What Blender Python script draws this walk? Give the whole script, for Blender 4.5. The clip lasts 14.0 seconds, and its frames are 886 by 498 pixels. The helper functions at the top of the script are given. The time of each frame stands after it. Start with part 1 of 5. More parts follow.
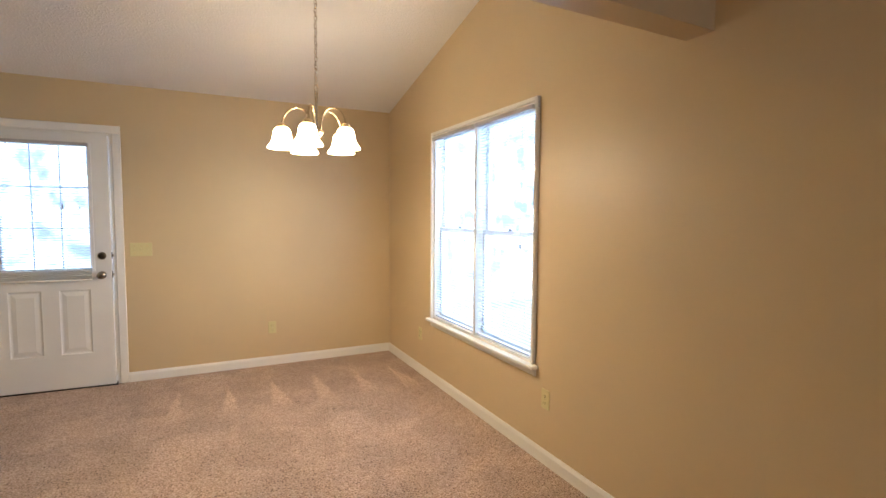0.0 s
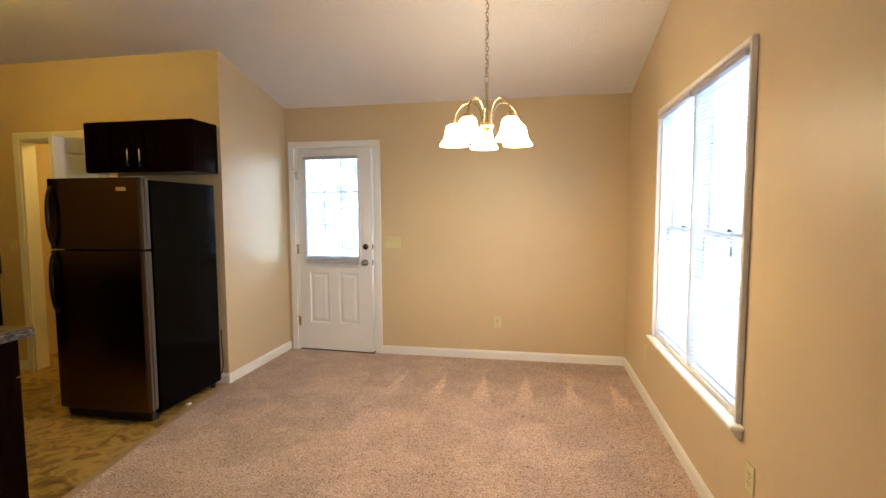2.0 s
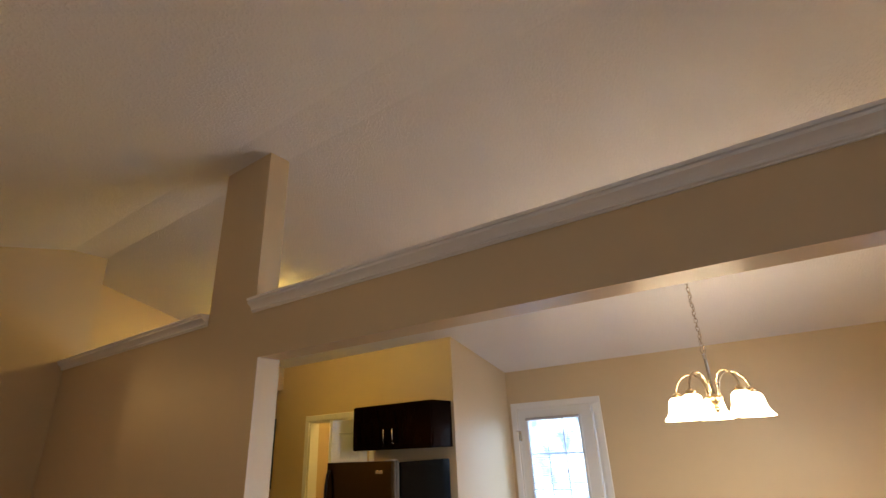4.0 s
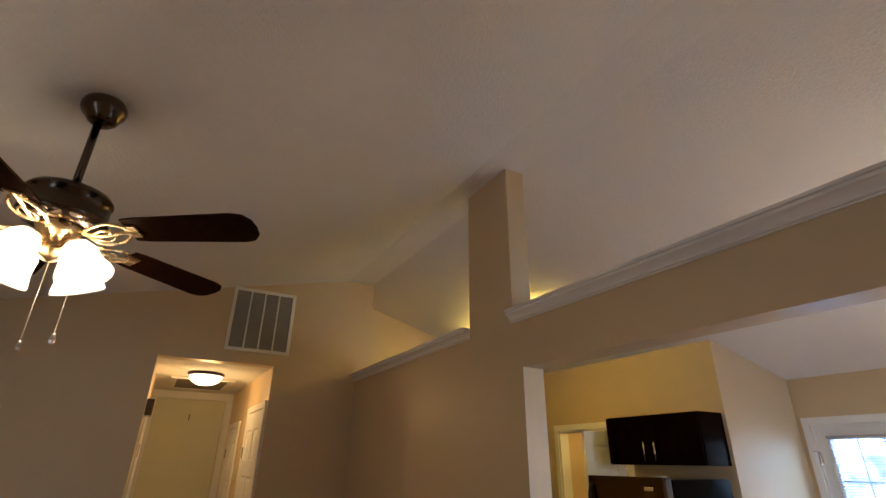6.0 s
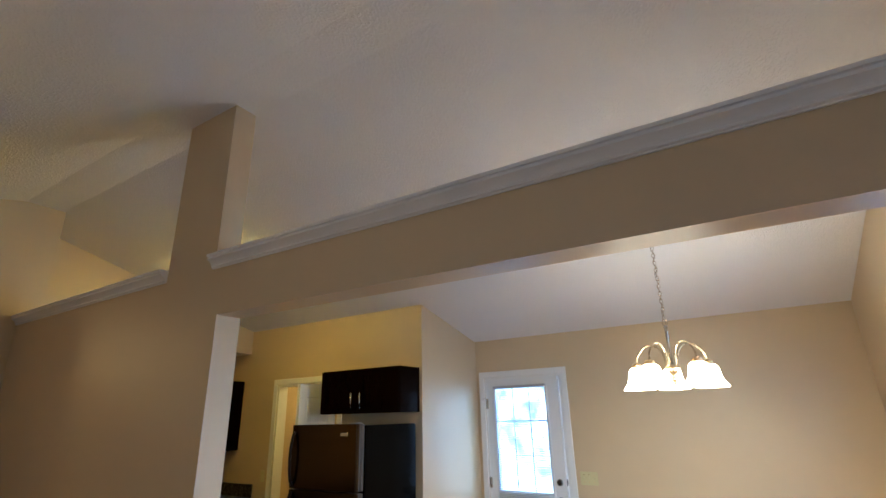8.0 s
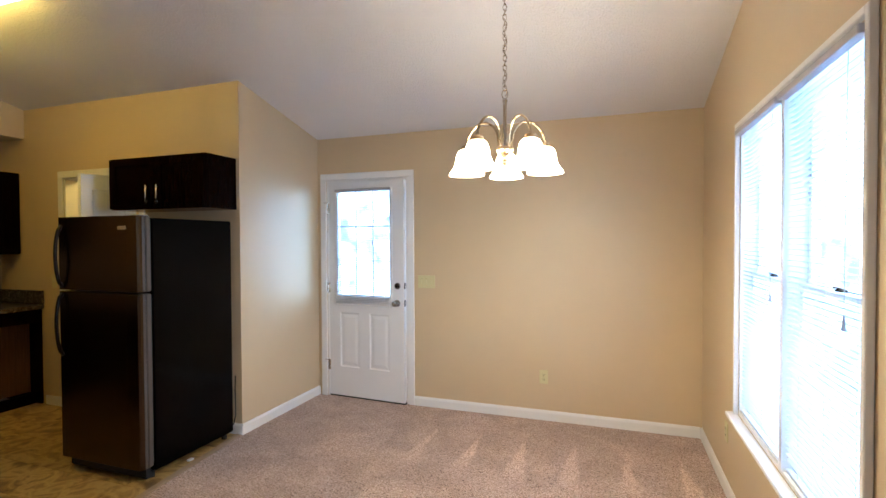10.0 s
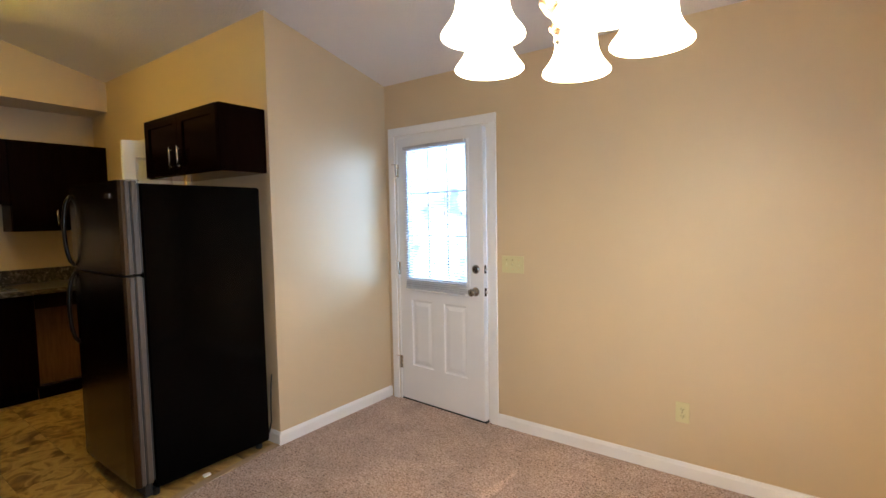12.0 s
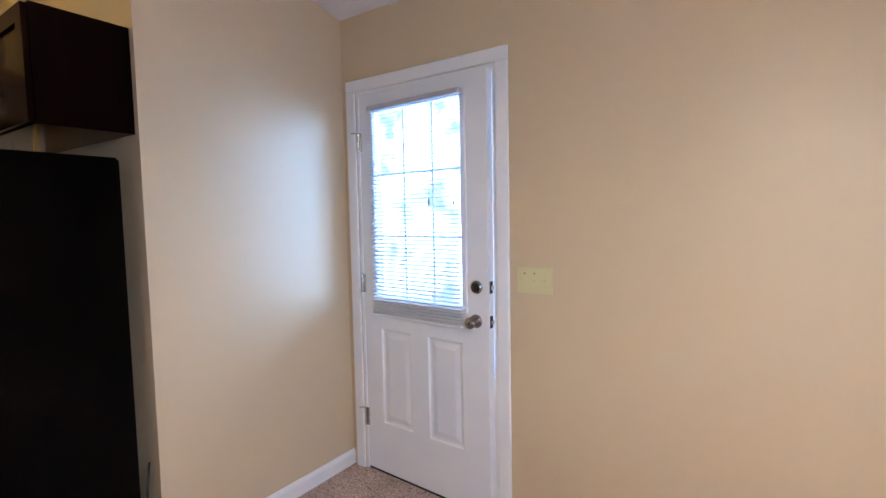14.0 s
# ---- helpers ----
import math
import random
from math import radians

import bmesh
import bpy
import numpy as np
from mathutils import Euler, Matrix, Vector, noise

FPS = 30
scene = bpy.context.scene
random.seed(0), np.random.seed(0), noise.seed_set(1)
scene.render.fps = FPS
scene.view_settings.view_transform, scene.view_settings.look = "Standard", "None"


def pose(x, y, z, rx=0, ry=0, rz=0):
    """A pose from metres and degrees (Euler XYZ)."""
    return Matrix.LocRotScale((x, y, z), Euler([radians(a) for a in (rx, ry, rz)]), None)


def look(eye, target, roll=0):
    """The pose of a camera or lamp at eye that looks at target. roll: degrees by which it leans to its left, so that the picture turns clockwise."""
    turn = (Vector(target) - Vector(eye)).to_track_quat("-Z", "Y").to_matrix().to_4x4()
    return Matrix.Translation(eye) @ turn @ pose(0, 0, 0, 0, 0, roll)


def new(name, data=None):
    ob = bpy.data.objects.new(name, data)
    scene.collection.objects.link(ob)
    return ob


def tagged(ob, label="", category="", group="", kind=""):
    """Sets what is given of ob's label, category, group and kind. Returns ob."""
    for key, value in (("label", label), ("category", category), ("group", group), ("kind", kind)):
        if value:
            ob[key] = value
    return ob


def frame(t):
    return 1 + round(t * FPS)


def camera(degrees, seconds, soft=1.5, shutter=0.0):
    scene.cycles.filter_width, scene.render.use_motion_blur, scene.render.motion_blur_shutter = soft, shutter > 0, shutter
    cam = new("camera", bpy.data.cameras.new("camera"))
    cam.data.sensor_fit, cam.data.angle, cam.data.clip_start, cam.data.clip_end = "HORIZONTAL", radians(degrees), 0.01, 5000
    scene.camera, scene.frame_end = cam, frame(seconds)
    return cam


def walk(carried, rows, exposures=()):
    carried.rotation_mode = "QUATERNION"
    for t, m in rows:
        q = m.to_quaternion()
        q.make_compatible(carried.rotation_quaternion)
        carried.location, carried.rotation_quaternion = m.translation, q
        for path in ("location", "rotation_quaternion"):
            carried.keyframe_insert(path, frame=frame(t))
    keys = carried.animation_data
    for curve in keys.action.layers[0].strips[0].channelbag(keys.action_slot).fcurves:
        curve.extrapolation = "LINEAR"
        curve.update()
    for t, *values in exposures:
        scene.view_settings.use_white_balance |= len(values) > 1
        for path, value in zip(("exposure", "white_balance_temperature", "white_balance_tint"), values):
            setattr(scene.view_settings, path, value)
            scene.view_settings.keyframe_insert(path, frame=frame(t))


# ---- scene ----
import itertools

cam = camera(84.9, 14.0)
PATH = [
    (0, (0.307, -0.125, 1.427), (1.191, 1.664, 1.29), 0.4),
    (0.5, (0.593, -0.036, 1.405), (0.942, 1.926, 1.239), 0.1),
    (1, (0.808, 0.04, 1.405), (0.842, 2.035, 1.265), 0.7),
    (1.5, (1.018, 0.13, 1.413), (0.915, 2.122, 1.262), 1.8),
    (2, (1.19, 0.029, 1.43), (0.828, 1.99, 1.276), -0.2),
    (2.5, (1.316, -0.116, 1.526), (0.672, 1.775, 1.638), -0.4),
    (2.7, (1.326, -0.16, 1.577), (0.618, 1.688, 1.866), -0.7),
    (4.8, (1.237, -0.292, 1.748), (-0.082, 0.946, 2.602), -0.7),
    (5, (1.209, -0.315, 1.749), (-0.199, 0.821, 2.601), 0.1),
    (5.5, (1.162, -0.349, 1.75), (-0.39, 0.618, 2.563), 0.6),
    (6, (1.151, -0.36, 1.744), (-0.448, 0.531, 2.549), 0.7),
    (6.5, (1.153, -0.358, 1.747), (-0.43, 0.551, 2.564), 0.2),
    (7, (1.152, -0.351, 1.747), (-0.417, 0.594, 2.55), -0.4),
    (7.5, (1.183, -0.291, 1.744), (-0.251, 0.863, 2.528), -1.2),
    (8, (1.325, -0.18, 1.705), (0.325, 1.426, 2.355), -1.5),
    (8.5, (1.366, -0.07, 1.649), (0.629, 1.727, 2.126), -1.4),
    (9, (1.354, 0.136, 1.537), (0.725, 2.029, 1.685), 0.6),
    (11.3, (1.471, 1.392, 1.468), (0.571, 3.177, 1.384), -0.7),
    (11.5, (1.456, 1.539, 1.455), (0.44, 3.261, 1.386), -0.9),
    (12, (1.375, 1.814, 1.455), (0.181, 3.413, 1.319), -1.0),
    (12.5, (1.201, 2.041, 1.467), (0.05, 3.676, 1.448), -0.8),
    (13, (1.101, 2.175, 1.466), (-0.067, 3.797, 1.4), -0.6),
    (13.5, (0.979, 2.372, 1.42), (-0.156, 4.012, 1.279), -0.5),
    (14, (0.68, 2.734, 1.414), (-0.453, 4.376, 1.274), -1.1),
]
EXPOSE = [(0, 0.18, 5850, 9), (1.0, 0.30, 5850, 8), (2.5, 0.34, 6250, 10), (5.0, 0.02, 5600, 12), (7.0, 0.02, 5350, 10), (7.5, 0.04, 5150, 8), (8.0, 0.16, 4800, 6), (8.5, 0.28, 4750, 6), (9.0, 0.32, 4750, 7), (11.5, 0.37, 5550, 9), (12.5, 0.28, 5200, 11), (14.0, 0.25, 4850, 16)]
walk(cam, [(t, look(eye, target, roll)) for t, eye, target, roll in PATH], EXPOSE)

# ---- world, sun and exposure ----
EAST, NORTH, NOOK, BUMP, WEST = 2.045, 4.66, -1.30, 3.61, -3.05
KWEST, SOUTH, RIDGE, PLATE = -4.17, -2.46, 3.298, 2.475
DIV_S, DIV_N, HEAD, LEDGE = 1.103, 1.225, 2.160, 2.435
HEAD_E, LEDGE_E = 2.127, 2.402


def ceil_n(y):
    return PLATE + 0.2385 * (NORTH - y)


def ceil_s(y):
    return RIDGE - 0.24 * (0.97 - y)


world = bpy.data.worlds.new("world")
scene.world = world
world.use_nodes = True
wn = world.node_tree.nodes
sky = wn.new("ShaderNodeTexSky")
sky.sky_type = "NISHITA"
sky.sun_disc = False
sky.sun_elevation = radians(36.7)
sky.sun_rotation = radians(275.7)
wn["Background"].inputs[1].default_value = 0.15
world.node_tree.links.new(sky.outputs[0], wn["Background"].inputs[0])

sun_data = bpy.data.lights.new("sun", "SUN")
sun_data.energy, sun_data.angle, sun_data.color = 5.0, radians(0.5), (1, 0.95, 0.88)
sun = new("sun", sun_data)
sun.matrix_world = look((-8.0, 0.8, 6.0), (0, 0, 0))


def area(name, eye, target, w, h, watts, color):
    d = bpy.data.lights.new(name, "AREA")
    d.shape, d.size, d.size_y, d.energy, d.color = "RECTANGLE", w, h, watts, color
    ob = new(name, d)
    ob.matrix_world = look(eye, target)
    return ob


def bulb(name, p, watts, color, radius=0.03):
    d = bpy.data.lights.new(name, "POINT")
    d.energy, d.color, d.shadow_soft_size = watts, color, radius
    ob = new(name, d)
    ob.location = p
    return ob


WARM = (1.0, 0.735, 0.43)
DAY = (0.86, 0.93, 1.0)
area("daylight_window", (2.205, 2.87, 1.32), (0, 2.87, 1.32), 1.70, 1.80, 56, (0.60, 0.79, 1.0))
# added lamp out of view, rakes through the door onto the nook wall
area("daylight_door", (2.6, 7.3, 1.7), (-0.8, NORTH, 1.5), 3.0, 2.4, 330, (0.50, 0.73, 1.0))
# lamp behind the unseen south window, assumed for the living room's cool light
area("daylight_living", (1.525, SOUTH - 0.20, 1.50), (1.525, 0, 1.50), 0.6, 1.1, 7, DAY)

# ---- materials ----


def mat(name, base, rough=0.6, metal=0.0, vary=0.06, scale=3.0, bump=0.0, bump_scale=60.0, spec=0.5, coat=0.0, emit=0.0, emit_color=None, fine=0.0, fine_scale=200.0):
    m = bpy.data.materials.new(name)
    m.use_nodes = True
    nt = m.node_tree
    n, l = nt.nodes, nt.links
    b = n["Principled BSDF"]
    b.inputs["Roughness"].default_value = rough
    b.inputs["Metallic"].default_value = metal
    b.inputs["Specular IOR Level"].default_value = spec
    b.inputs["Coat Weight"].default_value = coat
    b.inputs["Base Color"].default_value = (*base, 1)
    co = n.new("ShaderNodeTexCoord")
    if vary or fine:
        big = n.new("ShaderNodeTexNoise")
        big.inputs["Scale"].default_value = scale
        big.inputs["Detail"].default_value = 6
        l.new(co.outputs["Object"], big.inputs["Vector"])
        small = n.new("ShaderNodeTexNoise")
        small.inputs["Scale"].default_value = fine_scale
        small.inputs["Detail"].default_value = 2
        l.new(co.outputs["Object"], small.inputs["Vector"])
        r = n.new("ShaderNodeMapRange")
        r.inputs["From Min"].default_value, r.inputs["From Max"].default_value = 0.25, 0.75
        r.inputs["To Min"].default_value, r.inputs["To Max"].default_value = 1 - vary, 1 + vary
        l.new(big.outputs[0], r.inputs["Value"])
        r2 = n.new("ShaderNodeMapRange")
        r2.inputs["From Min"].default_value, r2.inputs["From Max"].default_value = 0.3, 0.7
        r2.inputs["To Min"].default_value, r2.inputs["To Max"].default_value = 1 - fine, 1 + fine
        l.new(small.outputs[0], r2.inputs["Value"])
        mu = n.new("ShaderNodeMath")
        mu.operation = "MULTIPLY"
        l.new(r.outputs[0], mu.inputs[0])
        l.new(r2.outputs[0], mu.inputs[1])
        v = n.new("ShaderNodeVectorMath")
        v.operation = "SCALE"
        v.inputs[0].default_value = base
        l.new(mu.outputs[0], v.inputs["Scale"])
        l.new(v.outputs[0], b.inputs["Base Color"])
        rr = n.new("ShaderNodeMapRange")
        rr.inputs["To Min"].default_value, rr.inputs["To Max"].default_value = max(0.02, rough - 0.06), min(1, rough + 0.06)
        l.new(big.outputs[0], rr.inputs["Value"])
        l.new(rr.outputs[0], b.inputs["Roughness"])
    if bump:
        t = n.new("ShaderNodeTexNoise")
        t.inputs["Scale"].default_value = bump_scale
        t.inputs["Detail"].default_value = 4
        l.new(co.outputs["Object"], t.inputs["Vector"])
        bp = n.new("ShaderNodeBump")
        bp.inputs["Strength"].default_value = min(1, bump)
        bp.inputs["Distance"].default_value = 0.004
        l.new(t.outputs[0], bp.inputs["Height"])
        l.new(bp.outputs[0], b.inputs["Normal"])
    if emit:
        b.inputs["Emission Color"].default_value = (*(emit_color or base), 1)
        b.inputs["Emission Strength"].default_value = emit
    return m


def ceiling_mat():
    m = mat("ceiling_texture", (0.78, 0.76, 0.75), 0.9, vary=0.03, scale=1.2)
    nt = m.node_tree
    n, l = nt.nodes, nt.links
    co = n.new("ShaderNodeTexCoord")
    a = n.new("ShaderNodeTexNoise")
    a.inputs["Scale"].default_value, a.inputs["Detail"].default_value = 75, 4
    c = n.new("ShaderNodeTexVoronoi")
    c.inputs["Scale"].default_value = 110
    l.new(co.outputs["Object"], a.inputs["Vector"])
    l.new(co.outputs["Object"], c.inputs["Vector"])
    r = n.new("ShaderNodeMapRange")
    r.inputs["From Min"].default_value, r.inputs["From Max"].default_value = 0.48, 0.62
    l.new(a.outputs[0], r.inputs["Value"])
    ad = n.new("ShaderNodeMath")
    ad.operation = "MULTIPLY_ADD"
    ad.inputs[1].default_value = 0.35
    l.new(c.outputs["Distance"], ad.inputs[0])
    l.new(r.outputs[0], ad.inputs[2])
    bp = n.new("ShaderNodeBump")
    bp.inputs["Strength"].default_value, bp.inputs["Distance"].default_value = 0.6, 0.003
    l.new(ad.outputs[0], bp.inputs["Height"])
    l.new(bp.outputs[0], n["Principled BSDF"].inputs["Normal"])
    return m


def ramp(n, stops):
    r = n.new("ShaderNodeValToRGB")
    e = r.color_ramp.elements
    e[0].position, e[0].color = stops[0][0], (*stops[0][1], 1)
    e[1].position, e[1].color = stops[-1][0], (*stops[-1][1], 1)
    for p, c in stops[1:-1]:
        x = e.new(p)
        x.color = (*c, 1)
    return r


def carpet_mat():
    m = bpy.data.materials.new("carpet_pile")
    m.use_nodes = True
    n, l = m.node_tree.nodes, m.node_tree.links
    b = n["Principled BSDF"]
    b.inputs["Roughness"].default_value = 1.0
    b.inputs["Specular IOR Level"].default_value = 0.1
    b.inputs["Sheen Weight"].default_value = 0.2
    co = n.new("ShaderNodeTexCoord")

    def math_node(op, a, c=None, clamp=False):
        k = n.new("ShaderNodeMath")
        k.operation, k.use_clamp = op, clamp
        for i, v in enumerate((a, c)):
            if v is None:
                continue
            if isinstance(v, (int, float)):
                k.inputs[i].default_value = v
            else:
                l.new(v, k.inputs[i])
        return k.outputs[0]

    def noise_node(scale, detail, vec=None, distortion=0.0):
        k = n.new("ShaderNodeTexNoise")
        k.inputs["Scale"].default_value, k.inputs["Detail"].default_value, k.inputs["Distortion"].default_value = scale, detail, distortion
        l.new(vec or co.outputs["Object"], k.inputs["Vector"])
        return k.outputs[0]

    speck = math_node("ADD", math_node("MULTIPLY", noise_node(105, 6), 0.65), math_node("MULTIPLY", noise_node(47, 3, None, 1.5), 0.35))
    cr = ramp(n, [(0.35, (0.07, 0.038, 0.026)), (0.42, (0.25, 0.165, 0.122)), (0.48, (0.40, 0.285, 0.225)), (0.62, (0.61, 0.475, 0.40))])
    l.new(speck, cr.inputs[0])
    patch = noise_node(2.6, 4, None, 0.8)
    sep = n.new("ShaderNodeSeparateXYZ")
    l.new(co.outputs["Object"], sep.inputs[0])
    wob = math_node("MULTIPLY", math_node("SUBTRACT", noise_node(4, 2), 0.5), 0.10)
    x = math_node("ADD", sep.outputs[0], wob)
    u = math_node("ABSOLUTE", math_node("SUBTRACT", math_node("FRACT", math_node("MULTIPLY", math_node("ADD", x, 0.077), 2.85)), 0.5))
    wide = math_node("MULTIPLY", math_node("SUBTRACT", 4.30, sep.outputs[1]), 0.34)
    inside = math_node("MULTIPLY", math_node("SUBTRACT", wide, u), 14, True)
    fade = math_node("MULTIPLY", math_node("SUBTRACT", sep.outputs[1], math_node("ADD", 3.15, math_node("MULTIPLY", patch, 0.7))), 3.5, True)
    side = math_node("MULTIPLY", math_node("ADD", sep.outputs[0], 0.35), 2.0, True)
    marks = math_node("MULTIPLY", math_node("MULTIPLY", inside, fade), math_node("MULTIPLY", side, 0.34))
    r = n.new("ShaderNodeMapRange")
    r.inputs["From Min"].default_value, r.inputs["From Max"].default_value = 0.40, 0.64
    r.inputs["To Min"].default_value, r.inputs["To Max"].default_value = 0.88, 1.10
    l.new(patch, r.inputs["Value"])
    v = n.new("ShaderNodeVectorMath")
    v.operation = "SCALE"
    l.new(cr.outputs[0], v.inputs[0])
    l.new(math_node("ADD", r.outputs[0], marks), v.inputs["Scale"])
    l.new(v.outputs[0], b.inputs["Base Color"])
    bp = n.new("ShaderNodeBump")
    bp.inputs["Strength"].default_value, bp.inputs["Distance"].default_value = 0.45, 0.004
    l.new(math_node("ADD", speck, noise_node(260, 2)), bp.inputs["Height"])
    l.new(bp.outputs[0], b.inputs["Normal"])
    return m


def vinyl_mat():
    m = bpy.data.materials.new("vinyl_stone")
    m.use_nodes = True
    n, l = m.node_tree.nodes, m.node_tree.links
    b = n["Principled BSDF"]
    b.inputs["Roughness"].default_value = 0.38
    geo = n.new("ShaderNodeNewGeometry")
    info = n.new("ShaderNodeObjectInfo")
    sc = n.new("ShaderNodeVectorMath")
    sc.operation = "MULTIPLY_ADD"
    sc.inputs[1].default_value = (9, 9, 9)
    l.new(info.outputs["Random"], sc.inputs[0])
    l.new(geo.outputs["Position"], sc.inputs[2])
    a = n.new("ShaderNodeTexNoise")
    a.inputs["Scale"].default_value, a.inputs["Detail"].default_value, a.inputs["Distortion"].default_value = 5.5, 8, 1.4
    l.new(sc.outputs[0], a.inputs["Vector"])
    cr = ramp(n, [(0.32, (0.10, 0.048, 0.011)), (0.45, (0.25, 0.150, 0.036)), (0.54, (0.42, 0.29, 0.088)), (0.63, (0.33, 0.215, 0.060)), (0.75, (0.20, 0.090, 0.025))])
    l.new(a.outputs[0], cr.inputs[0])
    l.new(cr.outputs[0], b.inputs["Base Color"])
    bp = n.new("ShaderNodeBump")
    bp.inputs["Strength"].default_value, bp.inputs["Distance"].default_value = 0.2, 0.002
    l.new(a.outputs[0], bp.inputs["Height"])
    l.new(bp.outputs[0], b.inputs["Normal"])
    return m


def laminate_mat():
    m = bpy.data.materials.new("stone_laminate")
    m.use_nodes = True
    n, l = m.node_tree.nodes, m.node_tree.links
    b = n["Principled BSDF"]
    b.inputs["Roughness"].default_value = 0.28
    co = n.new("ShaderNodeTexCoord")
    a = n.new("ShaderNodeTexNoise")
    a.inputs["Scale"].default_value, a.inputs["Detail"].default_value, a.inputs["Distortion"].default_value = 34, 8, 0.9
    l.new(co.outputs["Object"], a.inputs["Vector"])
    cr = ramp(n, [(0.33, (0.007, 0.005, 0.004)), (0.47, (0.035, 0.027, 0.021)), (0.57, (0.085, 0.070, 0.056)), (0.72, (0.24, 0.21, 0.18))])
    l.new(a.outputs[0], cr.inputs[0])
    l.new(cr.outputs[0], b.inputs["Base Color"])
    return m


def wood_mat(name, dark, light, rough, spec=0.4):
    m = bpy.data.materials.new(name)
    m.use_nodes = True
    n, l = m.node_tree.nodes, m.node_tree.links
    b = n["Principled BSDF"]
    b.inputs["Roughness"].default_value = rough
    b.inputs["Specular IOR Level"].default_value = spec
    co = n.new("ShaderNodeTexCoord")
    mp = n.new("ShaderNodeMapping")
    mp.inputs["Scale"].default_value = (26, 26, 2.2)
    l.new(co.outputs["Object"], mp.inputs[0])
    a = n.new("ShaderNodeTexNoise")
    a.inputs["Scale"].default_value, a.inputs["Detail"].default_value = 2.4, 7
    l.new(mp.outputs[0], a.inputs["Vector"])
    cr = ramp(n, [(0.3, dark), (0.7, light)])
    l.new(a.outputs[0], cr.inputs[0])
    l.new(cr.outputs[0], b.inputs["Base Color"])
    bp = n.new("ShaderNodeBump")
    bp.inputs["Strength"].default_value, bp.inputs["Distance"].default_value = 0.06, 0.001
    l.new(a.outputs[0], bp.inputs["Height"])
    l.new(bp.outputs[0], b.inputs["Normal"])
    return m


def sheened(m, share, rough, tint=(1, 1, 1), fresnel=0.0):
    """A dark finish: its own colour under a thin, even gloss."""
    n, l = m.node_tree.nodes, m.node_tree.links
    b = n["Principled BSDF"]
    b.inputs["Specular IOR Level"].default_value = 0.0
    g = n.new("ShaderNodeBsdfGlossy")
    g.inputs["Roughness"].default_value = rough
    g.inputs["Color"].default_value = (*tint, 1)
    if b.inputs["Normal"].is_linked:
        l.new(b.inputs["Normal"].links[0].from_socket, g.inputs["Normal"])
    mx = n.new("ShaderNodeMixShader")
    mx.inputs[0].default_value = share
    if fresnel:
        f = n.new("ShaderNodeFresnel")
        f.inputs["IOR"].default_value = fresnel
        l.new(f.outputs[0], mx.inputs[0])
    l.new(b.outputs[0], mx.inputs[1])
    l.new(g.outputs[0], mx.inputs[2])
    l.new(mx.outputs[0], n["Material Output"].inputs[0])
    return m


def frosted(m, share):
    """Frosted glass that glows and lets part of the bulb's own light through."""
    n, l = m.node_tree.nodes, m.node_tree.links
    t = n.new("ShaderNodeBsdfTransparent")
    mx = n.new("ShaderNodeMixShader")
    mx.inputs[0].default_value = share
    l.new(n["Principled BSDF"].outputs[0], mx.inputs[1])
    l.new(t.outputs[0], mx.inputs[2])
    l.new(mx.outputs[0], n["Material Output"].inputs[0])
    return m


def glass_mat(name, gloss=0.08):
    m = bpy.data.materials.new(name)
    m.use_nodes = True
    n, l = m.node_tree.nodes, m.node_tree.links
    n.remove(n["Principled BSDF"])
    t = n.new("ShaderNodeBsdfTransparent")
    t.inputs[0].default_value = (0.95, 0.97, 0.98, 1)
    g = n.new("ShaderNodeBsdfGlossy")
    g.inputs["Roughness"].default_value = 0.02
    mx = n.new("ShaderNodeMixShader")
    mx.inputs[0].default_value = gloss
    l.new(t.outputs[0], mx.inputs[1])
    l.new(g.outputs[0], mx.inputs[2])
    l.new(mx.outputs[0], n["Material Output"].inputs[0])
    return m


def thin_mat(name, base, through_share):
    """A thin plastic that lets some light through."""
    m = mat(name, base, 0.45, vary=0.02)
    n, l = m.node_tree.nodes, m.node_tree.links
    t = n.new("ShaderNodeBsdfTranslucent")
    t.inputs[0].default_value = (*base, 1)
    mx = n.new("ShaderNodeMixShader")
    mx.inputs[0].default_value = through_share
    l.new(n["Principled BSDF"].outputs[0], mx.inputs[1])
    l.new(t.outputs[0], mx.inputs[2])
    l.new(mx.outputs[0], n["Material Output"].inputs[0])
    return m


def backdrop_mat():
    m = bpy.data.materials.new("glowing_backdrop")
    m.use_nodes = True
    n, l = m.node_tree.nodes, m.node_tree.links
    n.remove(n["Principled BSDF"])
    co = n.new("ShaderNodeTexCoord")
    a = n.new("ShaderNodeTexNoise")
    a.inputs["Scale"].default_value, a.inputs["Detail"].default_value = 2.3, 9
    l.new(co.outputs["Object"], a.inputs["Vector"])
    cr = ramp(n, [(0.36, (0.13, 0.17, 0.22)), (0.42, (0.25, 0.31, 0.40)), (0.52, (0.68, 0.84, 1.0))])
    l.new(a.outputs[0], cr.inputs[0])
    # emission puts the outdoor brightness into the sheet itself
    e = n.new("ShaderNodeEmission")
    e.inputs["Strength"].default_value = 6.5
    l.new(cr.outputs[0], e.inputs[0])
    l.new(e.outputs[0], n["Material Output"].inputs[0])
    return m


